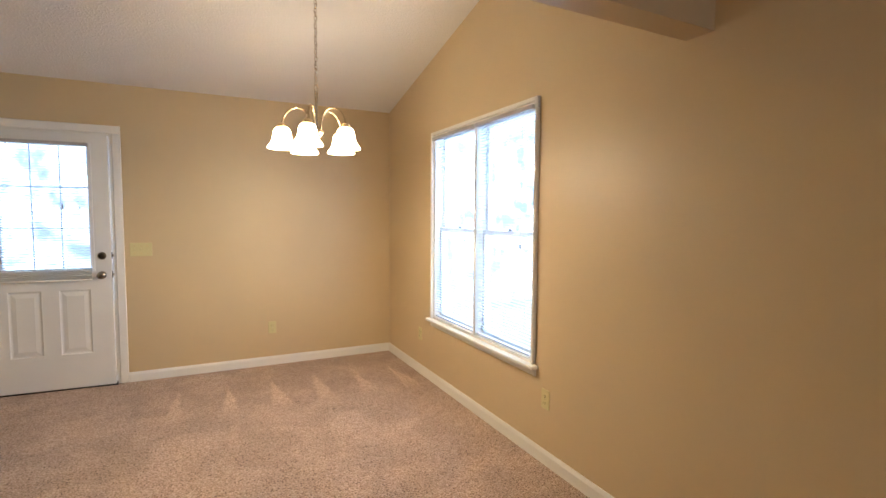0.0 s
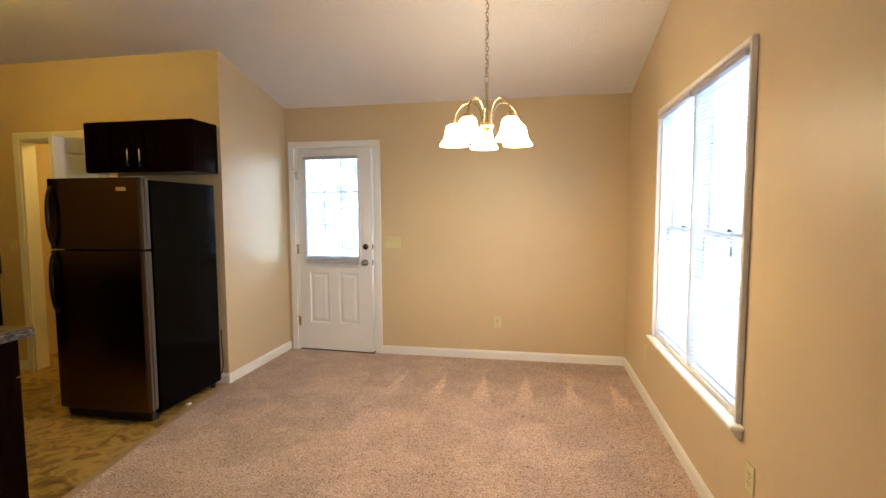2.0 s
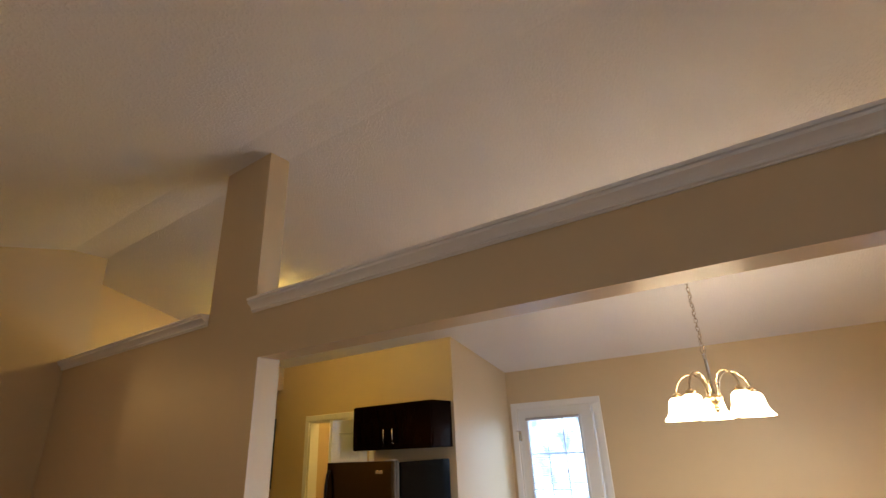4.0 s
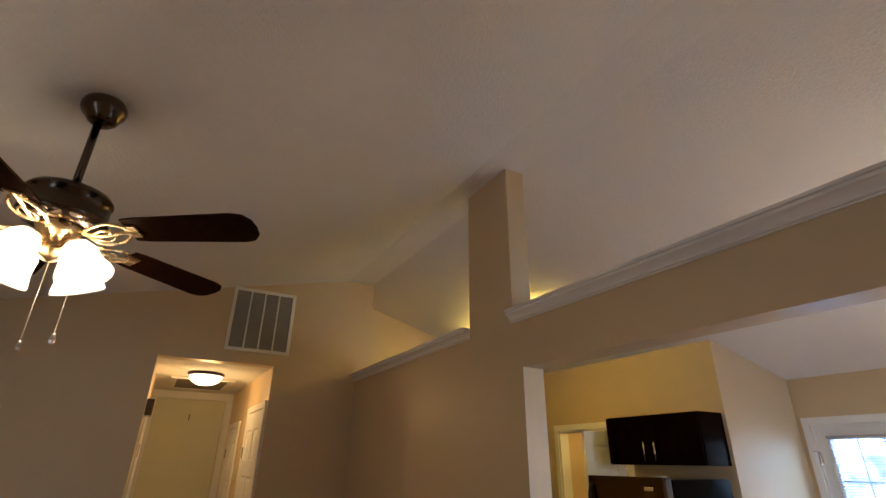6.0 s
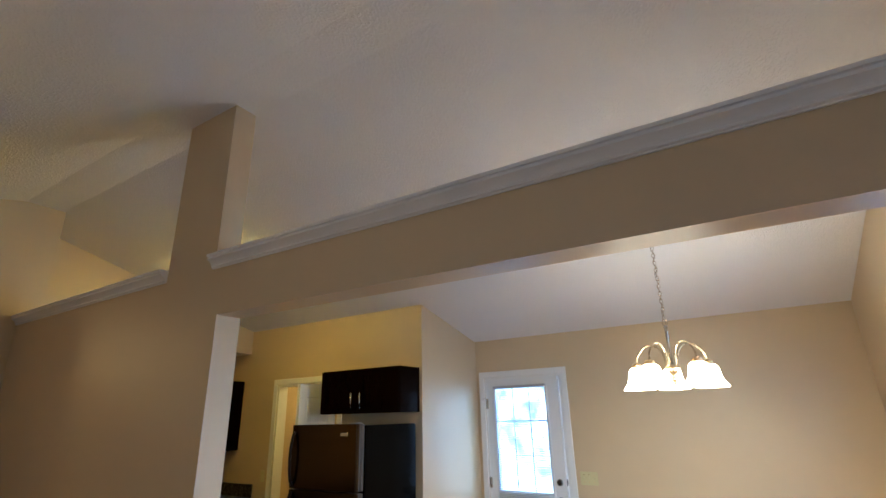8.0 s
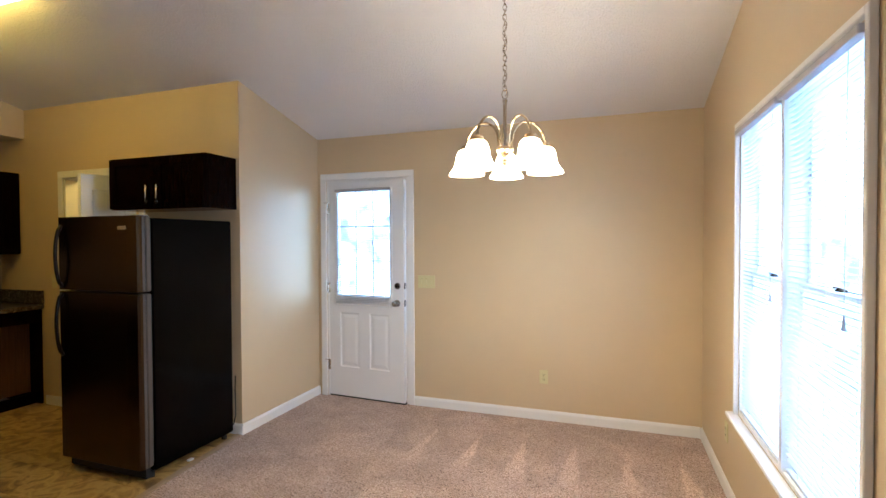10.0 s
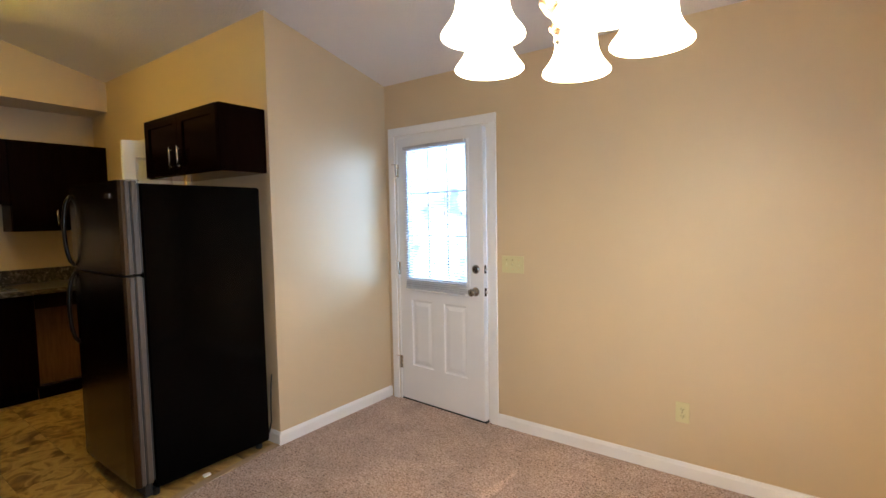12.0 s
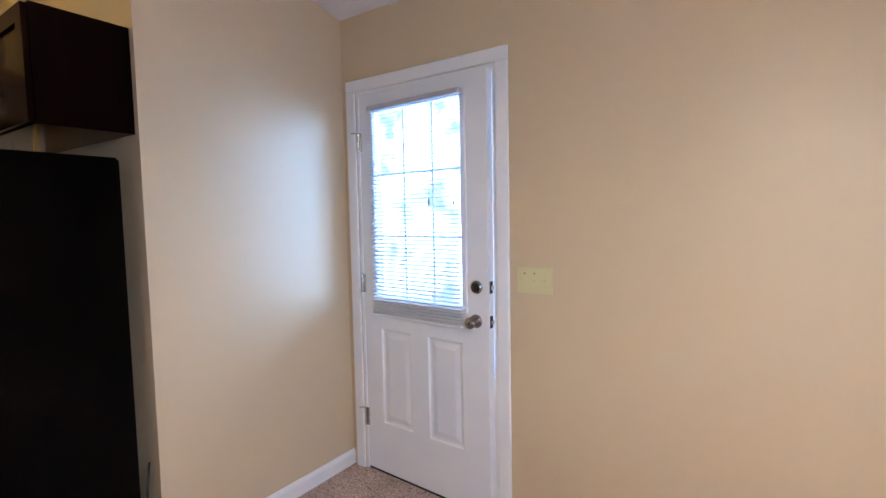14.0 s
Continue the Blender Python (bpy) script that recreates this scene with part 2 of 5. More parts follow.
M = dict(
    wall=mat("wall_paint", (0.60, 0.472, 0.292), 0.42, vary=0.03, scale=1.5, bump=0.12, bump_scale=180, spec=0.45),
    ceil=ceiling_mat(),
    white=mat("white_trim_paint", (0.80, 0.79, 0.77), 0.38, vary=0.02, scale=4, bump=0.04, bump_scale=40),
    door=mat("white_door_paint", (0.78, 0.78, 0.78), 0.42, vary=0.025, scale=3, bump=0.05, bump_scale=60),
    carpet=carpet_mat(), vinyl=vinyl_mat(), laminate=laminate_mat(),
    cab=sheened(wood_mat("espresso_wood", (0.0020, 0.0007, 0.0005), (0.0055, 0.0016, 0.0010), 0.32), 0.004, 0.18, (1, 0.88, 0.82), fresnel=1.12),
    bare=wood_mat("brown_panel", (0.09, 0.042, 0.018), (0.16, 0.078, 0.034), 0.5),
    blade=sheened(wood_mat("dark_blade_wood", (0.008, 0.0024, 0.001), (0.020, 0.007, 0.003), 0.35), 0.012, 0.3, (1, 0.75, 0.55)),
    black=sheened(mat("black_textured_enamel", (0.0008, 0.0008, 0.0008), 0.16, vary=0.05, scale=6, bump=0.05, bump_scale=220), 0.006, 0.07, fresnel=1.15),
    gasket=mat("black_rubber", (0.01, 0.01, 0.01), 0.6),
    steel=mat("brushed_steel", (0.085, 0.057, 0.034), 0.24, 1.0, vary=0.015, scale=1, fine=0.02),
    edge=mat("grey_door_edge", (0.075, 0.059, 0.044), 0.5, 0.0, vary=0.03),
    nickel=mat("brushed_nickel", (0.62, 0.58, 0.52), 0.25, 1.0, vary=0.04, scale=30),
    champagne=mat("champagne_nickel", (0.50, 0.39, 0.24), 0.28, 1.0, vary=0.04, scale=30),
    knob=mat("worn_nickel", (0.30, 0.27, 0.24), 0.22, 1.0, vary=0.05, scale=30),
    pewter=mat("dark_pewter", (0.09, 0.068, 0.052), 0.2, 1.0, vary=0.06, scale=20),
    handle=mat("dark_handle", (0.03, 0.027, 0.024), 0.3, 1.0, vary=0.03),
    brass=mat("satin_brass", (0.70, 0.52, 0.28), 0.28, 1.0, vary=0.05, scale=20),
    ivory=mat("ivory_plastic", (0.63, 0.58, 0.31), 0.35, vary=0.02),
    dark=mat("dark_void", (0.01, 0.01, 0.01), 0.9),
    filter=mat("grey_filter", (0.20, 0.19, 0.19), 0.8, vary=0.12, scale=8, bump=0.3, bump_scale=120),
    louver=mat("louver_enamel", (0.42, 0.41, 0.40), 0.5),
    blind=thin_mat("blind_vinyl", (0.72, 0.77, 0.86), 0.22), grille=thin_mat("grille_plastic", (0.80, 0.83, 0.9), 0.32),
    # headrail's shade is put into this grey; pull cords share it
    rail=mat("blind_headrail", (0.46, 0.44, 0.46), 0.45, vary=0.03),
    shade=frosted(mat("frosted_shade", (0.95, 0.9, 0.8), 0.4, vary=0.0, emit=13.0, emit_color=(1.0, 0.78, 0.48)), 0.45),
    shade_fan=frosted(mat("frosted_fan_shade", (0.95, 0.9, 0.8), 0.4, vary=0.0, emit=3.0, emit_color=(1.0, 0.78, 0.48)), 0.65),
    dome=mat("frosted_dome", (0.95, 0.9, 0.8), 0.4, vary=0.0, emit=4.0, emit_color=(1.0, 0.78, 0.48)),
    tube=mat("acrylic_diffuser", (0.9, 0.9, 0.8), 0.4, vary=0.0, emit=16.0, emit_color=(1.0, 0.62, 0.09)),
    glass=glass_mat("window_glass"), back=backdrop_mat(),
    # pale base colour stands in for overexposed ground in daylight
    pale_ground=mat("blown_out_ground", (0.46, 0.47, 0.48), 0.9, vary=0.15, scale=2, bump=0.8, bump_scale=30),
    cord=mat("black_cord", (0.01, 0.01, 0.01), 0.5),
    strip=mat("tan_transition", (0.33, 0.24, 0.15), 0.5, vary=0.1, scale=8),
    wire=mat("white_wire", (0.75, 0.73, 0.70), 0.4),
    sink=mat("sink_steel", (0.6, 0.6, 0.6), 0.22, 1.0),
)

# ---- mesh helpers ----


def bm_box(bm, x0, x1, y0, y1, z0, z1):
    v = [bm.verts.new(p) for p in itertools.product((x0, x1), (y0, y1), (z0, z1))]
    for f in ((0, 1, 3, 2), (4, 6, 7, 5), (0, 4, 5, 1), (2, 3, 7, 6), (0, 2, 6, 4), (1, 5, 7, 3)):
        bm.faces.new([v[i] for i in f])
    return v


def prism(bm, pts, vec):
    """A closed prism from a flat outline, pushed along vec."""
    a = [bm.verts.new(p) for p in pts]
    b = [bm.verts.new(Vector(p) + Vector(vec)) for p in pts]
    bm.faces.new(a)
    bm.faces.new(b[::-1])
    k = len(a)
    for i in range(k):
        bm.faces.new((a[i], b[i], b[(i + 1) % k], a[(i + 1) % k]))


def spin(bm, prof, steps=24, c=(0, 0, 0), close=False):
    """A turned shape from (radius, height) pairs."""
    rings = []
    for r, z in prof:
        rings.append([bm.verts.new((c[0] + r * math.cos(2 * math.pi * i / steps), c[1] + r * math.sin(2 * math.pi * i / steps), c[2] + z)) for i in range(steps)])
    for a, b in zip(rings, rings[1:]):
        for i in range(steps):
            bm.faces.new((a[i], a[(i + 1) % steps], b[(i + 1) % steps], b[i]))
    if close:
        bm.faces.new(rings[0][::-1])
        bm.faces.new(rings[-1])


def tube(bm, pts, r, steps=8, caps=True):
    """A round bar along points."""
    pts = [Vector(p) for p in pts]
    rings = []
    side = None
    for i, p in enumerate(pts):
        d = (pts[min(i + 1, len(pts) - 1)] - pts[max(i - 1, 0)]).normalized()
        if side is None:
            side = d.cross(Vector((0, 0, 1)) if abs(d.z) < 0.9 else Vector((1, 0, 0))).normalized()
        side = (side - d * side.dot(d)).normalized()
        up = d.cross(side)
        rad = r[i] if isinstance(r, (list, tuple)) else r
        rings.append([bm.verts.new(p + rad * (math.cos(2 * math.pi * k / steps) * side + math.sin(2 * math.pi * k / steps) * up)) for k in range(steps)])
    for a, b in zip(rings, rings[1:]):
        for i in range(steps):
            bm.faces.new((a[i], a[(i + 1) % steps], b[(i + 1) % steps], b[i]))
    if caps:
        bm.faces.new(rings[0][::-1])
        bm.faces.new(rings[-1])


def bev(bm, w=0.003, seg=1):
    bmesh.ops.recalc_face_normals(bm, faces=bm.faces)
    bmesh.ops.bevel(bm, geom=[e for e in bm.edges], offset=w, segments=seg, affect="EDGES", clamp_overlap=True)


def mesh_of(name, bm, material, smooth=False):
    bmesh.ops.recalc_face_normals(bm, faces=bm.faces)
    me = bpy.data.meshes.new(name)
    bm.to_mesh(me)
    bm.free()
    me.materials.append(material)
    if smooth:
        me.shade_smooth()
    return me


def part(name, bm, material, parent=None, label="", smooth=False):
    me = mesh_of(name, bm, material, smooth)
    ob = new(name, me)
    if parent:
        ob.parent = parent
    return tagged(ob, label)


def piece(name, me, parent, at=(0, 0, 0)):
    ob = new(name, me)
    ob.parent = parent
    ob.location = at
    return ob


def boxpart(name, dims, material, parent=None, bevel=0.003, label=""):
    bm = bmesh.new()
    bm_box(bm, *dims)
    if bevel:
        bev(bm, bevel)
    return part(name, bm, material, parent, label)


def thing(name, label, category, at=(0, 0, 0), group="", kind=""):
    ob = new(name)
    ob.empty_display_size = 0.1
    ob.location = at
    return tagged(ob, label, category, group, kind)


def structure(name, bm, material, label, smooth=False):
    return tagged(part(name, bm, material, None, "", smooth), label, name.split("_")[0].replace(".", ""), "", "structure")


# ---- the room's shell ----
T = 0.12
bm = bmesh.new()


def wall_yz(bm, x0, x1, pts):
    prism(bm, [(x0, y, z) for y, z in pts], (x1 - x0, 0, 0))


WY0, WY1, WZ0, WZ1 = 2.172, 3.566, 0.555, 2.088
wall_yz(bm, EAST, EAST + T, [(SOUTH - T, 0), (0.97, 0), (0.97, RIDGE), (SOUTH - T, ceil_s(SOUTH - T))])
wall_yz(bm, EAST, EAST + T, [(0.97, 0), (1.21, 0), (1.21, RIDGE), (0.97, RIDGE)])
wall_yz(bm, EAST, EAST + T, [(1.21, 0), (WY0, 0), (WY0, ceil_n(WY0)), (1.21, ceil_n(1.21))])
wall_yz(bm, EAST, EAST + T, [(WY0, 0), (WY1, 0), (WY1, WZ0), (WY0, WZ0)])
wall_yz(bm, EAST, EAST + T, [(WY0, WZ1), (WY1, WZ1), (WY1, ceil_n(WY1)), (WY0, ceil_n(WY0))])
wall_yz(bm, EAST, EAST + T, [(WY1, 0), (NORTH, 0), (NORTH, PLATE), (WY1, ceil_n(WY1))])
structure("wall_east", bm, M["wall"], "tan painted gable wall with the twin window")

bm = bmesh.new()
DX0, DX1, DZ = -1.200, -0.350, 2.075
NT = NORTH + 0.14
zt = PLATE - 0.2385 * 0.14
for a, b, z0 in ((KWEST - T, DX0, 0), (DX0, DX1, DZ), (DX1, EAST + T, 0)):
    wall = [(a, NORTH, z0), (a, NORTH, PLATE), (a, NT, zt), (a, NT, z0)]
    prism(bm, wall, (b - a, 0, 0))
structure("wall_north", bm, M["wall"], "tan painted wall with the half-glazed outside door")

bm = bmesh.new()
wall_yz(bm, NOOK - T, NOOK, [(BUMP, 0), (NORTH, 0), (NORTH, PLATE), (BUMP, ceil_n(BUMP))])
structure("wall_nook", bm, M["wall"], "tan painted side wall of the door nook")

BULK_S, BULK_N = -3.59, -3.79
PX0, PX1, PZ = -3.26, -2.335, 2.07
bm = bmesh.new()
for a, b, z0 in ((KWEST - T, PX0, 0), (PX0, PX1, PZ), (PX1, NOOK - T, 0)):
    prism(bm, [(a, BUMP, z0), (a, BUMP, ceil_n(BUMP)), (a, BUMP + T, ceil_n(BUMP + T)), (a, BUMP + T, z0)], (b - a, 0, 0))
structure("wall_kitchen_north", bm, M["wall"], "tan painted kitchen wall behind the refrigerator")

bm = bmesh.new()
wall_yz(bm, KWEST - T, KWEST, [(1.21, 0), (BUMP, 0), (BUMP, ceil_n(BUMP)), (1.21, RIDGE)])
wall_yz(bm, KWEST - T, KWEST, [(BUMP + T, 0), (NORTH, 0), (NORTH, PLATE), (BUMP + T, ceil_n(BUMP + T))])
structure("wall_kitchen_west", bm, M["wall"], "tan painted kitchen side wall")
bm = bmesh.new()
low = [(KWEST, DIV_N + 0.002), (BULK_S, DIV_N + 0.002), (BULK_N, BUMP), (KWEST, BUMP)]
rings = [[bm.verts.new((x, y, z or ceil_n(y))) for x, y in low] for z in (2.46, 0)]
bm.faces.new(rings[0][::-1])
bm.faces.new(rings[1])
for i in range(4):
    bm.faces.new((rings[0][i], rings[0][(i + 1) % 4], rings[1][(i + 1) % 4], rings[1][i]))
structure("wall_bulkhead", bm, M["wall"], "tan painted bulkhead above the kitchen wall cabinets")

bm = bmesh.new()
HY0, HY1, HZ = -0.44, 0.40, 2.45
wall_yz(bm, WEST - T, WEST, [(SOUTH - T, 0), (HY0, 0), (HY0, ceil_s(HY0)), (SOUTH - T, ceil_s(SOUTH - T))])
wall_yz(bm, WEST - T, WEST, [(HY0, HZ), (HY1, HZ), (HY1, ceil_s(HY1)), (HY0, ceil_s(HY0))])
wall_yz(bm, WEST - T, WEST, [(HY1, 0), (0.97, 0), (0.97, RIDGE), (HY1, ceil_s(HY1))])
wall_yz(bm, WEST - T, WEST, [(0.97, 0), (1.21, 0), (1.21, RIDGE), (0.97, RIDGE)])
wall_yz(bm, WEST - T, WEST, [(1.21, 0), (DIV_N, 0), (DIV_N, ceil_n(DIV_N)), (1.21, RIDGE)])
prism(bm, [(KWEST - T, DIV_S, 0), (KWEST - T, DIV_S, RIDGE), (KWEST - T, 1.21, RIDGE), (KWEST - T, 1.21, 0)], (WEST - KWEST, 0, 0))
structure("wall_west", bm, M["wall"], "tan painted living room wall with the hallway opening")

bm = bmesh.new()
SX0, SX1, SZ0, SZ1 = 1.20, 1.85, 0.90, 2.10
for q in ((WEST, SX0, 0, 2.475), (SX1, EAST, 0, 2.475), (SX0, SX1, 0, SZ0), (SX0, SX1, SZ1, 2.475)):
    bm_box(bm, q[0], q[1], SOUTH - T, SOUTH, q[2], q[3])
structure("wall_south", bm, M["wall"], "plain tan painted wall with an added, unseen window")
# unseen window, its place and size chosen to let daylight in
w2 = thing("window_unseen", "unseen living room window with one pane, added for daylight", "window", kind="structure")
f = 0.04
bm = bmesh.new()
for q in ((SX0, SX0 + f, SZ0, SZ1), (SX1 - f, SX1, SZ0, SZ1), (SX0 + f, SX1 - f, SZ0, SZ0 + f), (SX0 + f, SX1 - f, SZ1 - f, SZ1)):
    bm_box(bm, q[0], q[1], SOUTH - 0.08, SOUTH - 0.03, q[2], q[3])
part("window_frame", bm, M["white"], w2)
bm = bmesh.new()
bm_box(bm, SX0 + f, SX1 - f, SOUTH - 0.057, SOUTH - 0.053, SZ0 + f, SZ1 - f)
part("pane", bm, M["glass"], w2).visible_shadow = False

JX = -0.684
bm = bmesh.new()
LX = -0.752
prism(bm, [(WEST, DIV_S, 0), (JX, DIV_S, 0), (JX, DIV_S, HEAD), (EAST, DIV_S, HEAD_E), (EAST, DIV_S, LEDGE_E), (LX, DIV_S, LEDGE), (WEST, DIV_S, LEDGE)], (0, DIV_N - DIV_S, 0))
prism(bm, [(-1.150, DIV_S, LEDGE), (-1.150, DIV_S, RIDGE), (-1.150, 1.21, RIDGE), (-1.150, DIV_N, ceil_n(DIV_N)), (-1.150, DIV_N, LEDGE)], (0.405, 0, 0))
bmesh.ops.remove_doubles(bm, verts=bm.verts, dist=0.0001)
structure("wall_divider", bm, M["wall"], "tan half-height dividing wall with beam and column")


def crown(name, x0, x1, side, drop=0.0):
    """A crown trim with its cap along the ledge; side -1 faces the living room; drop: how far the ledge sags at its far end."""
    y = DIV_S if side < 0 else DIV_N
    prof = [(0, 0.012), (0.046, 0.012), (0.046, 0.000), (0.037, -0.001), (0.036, -0.006), (0.041, -0.008), (0.041, -0.013), (0.036, -0.016), (0.027, -0.022), (0.019, -0.030), (0.014, -0.037), (0.017, -0.040), (0.017, -0.045), (0.008, -0.048), (0.008, -0.052), (0, -0.052)]
    bm = bmesh.new()
    prism(bm, [(x0, y + side * (0.0005 + a), LEDGE + b) for a, b in prof], (x1 - x0, 0, -drop))
    return structure(name, bm, M["white"], "white painted crown trim along the ledge")


for s in (-1, 1):
    crown("trim_ledge", LX, EAST, s, LEDGE - LEDGE_E)
    crown("trim_ledge", WEST, -1.150, s)
bm = bmesh.new()
prism(bm, [(-0.745, DIV_S, LEDGE), (-0.745, DIV_N, LEDGE), (-0.745, DIV_N, LEDGE + 0.012), (-0.745, DIV_S, LEDGE + 0.012)], (EAST + 0.745, 0, LEDGE_E - LEDGE))
bm_box(bm, WEST, -1.150, DIV_S, DIV_N, LEDGE, LEDGE + 0.012)
structure("trim_ledge_top", bm, M["white"], "white painted cap board on the half wall")

# ceilings
bm = bmesh.new()


def slab_n(x0, x1, y0, y1, t=0.1):
    prism(bm, [(x0, y0, ceil_n(y0)), (x0, y1, ceil_n(y1)), (x0, y1, ceil_n(y1) + t), (x0, y0, ceil_n(y0) + t)], (x1 - x0, 0, 0))


RX0, RX1, RY0, RY1 = 0.302, 0.696, 2.970, 3.115
X0, X1 = KWEST - T, EAST + T
slab_n(X0, X1, 1.21, RY0)
slab_n(X0, RX0, RY0, RY1)
slab_n(RX1, X1, RY0, RY1)
slab_n(X0, X1, RY1, NT)
bm_box(bm, X0, X1, 0.97, 1.21, RIDGE, RIDGE + 0.1)
ys = SOUTH - T
prism(bm, [(WEST - T, ys, ceil_s(ys)), (WEST - T, 0.97, RIDGE), (WEST - T, 0.97, RIDGE + 0.1), (WEST - T, ys, ceil_s(ys) + 0.1)], (EAST + T - WEST + T, 0, 0))
bmesh.ops.remove_doubles(bm, verts=bm.verts, dist=0.0001)
structure("ceiling", bm, M["ceil"], "white vaulted ceiling with knockdown texture")

# hallway shell
HX = -5.25
bm = bmesh.new()
bm_box(bm, HX - 1.3, WEST - T, HY0 - T, HY0, 0, HZ)
bm_box(bm, HX - 1.3, WEST - T, HY1, HY1 + T, 0, HZ)
bm_box(bm, HX - T - 1.2, HX - 1.2, HY0, HY1, 0, HZ)
structure("wall_hall", bm, M["wall"], "tan painted hallway walls")
bm = bmesh.new()
bm_box(bm, HX - 1.3, WEST - T, HY0 - T, HY1 + T, HZ, HZ + 0.08)
structure("ceiling_hall", bm, M["ceil"], "flat white hallway ceiling")
bm = bmesh.new()
bm_box(bm, NOOK - T, EAST + T, SOUTH - T, NT, -0.10, -0.012)
bm_box(bm, HX - 1.3, NOOK - T, SOUTH - T, NT, -0.10, -0.012)
structure("floor", bm, M["bare"], "subfloor under carpet and vinyl")

bm = bmesh.new()
EX = [(-1.300, BUMP), (-1.175, 2.55), (-1.075, 1.95), (-0.90, DIV_N)]
outline = [(EAST, NORTH), (DX1, NORTH), (DX1, NORTH + 0.05), (DX0, NORTH + 0.05), (DX0, NORTH), (NOOK, NORTH), *EX, (JX, DIV_N), (JX, DIV_S), (WEST, DIV_S), (WEST, HY1), (HX - 1.2, HY1), (HX - 1.2, HY0), (WEST, HY0), (WEST, SOUTH), (EAST, SOUTH)]
prism(bm, [(x, y, -0.012) for x, y in outline], (0, 0, 0.012))
structure("floor_carpet", bm, M["carpet"], "pinkish beige cut-pile carpet with vacuum marks")

bm = bmesh.new()
for (xa, ya), (xb, yb) in zip(EX, EX[1:]):
    prism(bm, [(xa - 0.045, ya, -0.012), (xa + 0.002, ya, -0.012), (xb + 0.002, yb, -0.012), (xb - 0.045, yb, -0.012)], (0, 0, 0.016))
structure("floor_strip", bm, M["strip"], "tan transition strip between carpet and vinyl")


# baseboards
def baseboard(name, a, b, n):
    """A baseboard from a to b on a wall whose face looks along n."""
    prof = [(0, 0), (0.013, 0), (0.013, 0.062), (0.009, 0.072), (0.004, 0.083), (0, 0.083)]
    bm = bmesh.new()
    ax, ay = a
    prism(bm, [(ax + n[0] * (d + 0.0005), ay + n[1] * (d + 0.0005), z) for d, z in prof], (b[0] - ax, b[1] - ay, 0))
    return tagged(part(name, bm, M["white"]), "white painted baseboard along the wall", "baseboard", "", "structure")


baseboard("baseboard", (EAST, SOUTH), (EAST, NORTH), (-1, 0))
baseboard("baseboard", (-0.287, NORTH), (EAST - 0.014, NORTH), (0, -1))
baseboard("baseboard", (NOOK, BUMP), (NOOK, NORTH), (1, 0))
baseboard("baseboard", (-1.42, BUMP), (NOOK + 0.013, BUMP), (0, -1))
baseboard("baseboard", (WEST, DIV_S), (JX + 0.013, DIV_S), (0, -1))
baseboard("baseboard", (-3.54, BUMP), (-3.325, BUMP), (0, -1))
baseboard("baseboard", (WEST, SOUTH), (WEST, HY0), (1, 0))
baseboard("baseboard", (WEST, HY1), (WEST, DIV_S - 0.014), (1, 0))
baseboard("baseboard", (WEST + 0.014, SOUTH), (EAST - 0.014, SOUTH), (0, 1))
baseboard("baseboard", (JX, DIV_S), (JX, DIV_N), (1, 0))


def casing_y(name, x0, x1, z1, y, w=0.062, t=0.016, side=-1, left=True, right=True):
    """A door casing on a wall whose face is at y."""
    bm = bmesh.new()
    ya, yb = sorted((y + side * 0.0005, y + side * t))
    if left:
        bm_box(bm, x0 - w, x0, ya, yb, 0, z1)
    if right:
        bm_box(bm, x1, x1 + w, ya, yb, 0, z1)
    bm_box(bm, x0 - w, x1 + w, ya, yb, z1, z1 + w)
    bev(bm, 0.004)
    return structure(name, bm, M["white"], "white painted door casing")


# ---- outside door ----
casing_y("trim_door", DX0, DX1, DZ, NORTH)
bm = bmesh.new()
bm_box(bm, DX0, DX0 + 0.018, NORTH + 0.0, NT, 0, DZ)
bm_box(bm, DX1 - 0.018, DX1, NORTH + 0.0, NT, 0, DZ)
bm_box(bm, DX0 + 0.018, DX1 - 0.018, NORTH + 0.0, NT, DZ - 0.018, DZ)
bm_box(bm, DX0 + 0.018, DX0 + 0.030, NORTH + 0.062, NORTH + 0.10, 0, DZ - 0.018)
bm_box(bm, DX1 - 0.030, DX1 - 0.018, NORTH + 0.062, NORTH + 0.10, 0, DZ - 0.018)
bm_box(bm, DX0 + 0.030, DX1 - 0.030, NORTH + 0.062, NORTH + 0.10, DZ - 0.030, DZ - 0.018)
structure("trim_jamb", bm, M["white"], "white painted door jamb with stop")
bm = bmesh.new()
bm_box(bm, DX0 + 0.018, DX1 - 0.018, NORTH + 0.052, NT + 0.03, -0.012, 0.022)
bev(bm, 0.004)
structure("trim_threshold", bm, M["nickel"], "worn metal door threshold")

# made-up strips that close most of the bright gap round the ajar door
bm = bmesh.new()
bm_box(bm, DX1 - 0.034, DX1 - 0.0185, NORTH + 0.004, NORTH + 0.0615, 0.023, 0.66)
bm_box(bm, DX1 - 0.036, DX1 - 0.0185, NORTH + 0.014, NORTH + 0.0615, 0.661, DZ - 0.031)
bm_box(bm, DX0 + 0.031, DX1 - 0.0185, NORTH + 0.004, NORTH + 0.0615, DZ - 0.030, DZ - 0.0185)
structure("trim_weatherstrip", bm, M["white"], "white strips added round the door stop to block light")
HINGE = (-1.184, 4.664)
door = thing("door_1", "white half-glazed entry door standing slightly ajar with nine-lite window", "door", (*HINGE, 0), kind="structure")
door.rotation_euler = (0, 0, radians(-3.2))
DW, DB, DT, D = 0.808, 0.014, 2.052, 0.044
GX0, GX1, GZ0, GZ1 = 0.112, 0.668, 0.985, 1.955


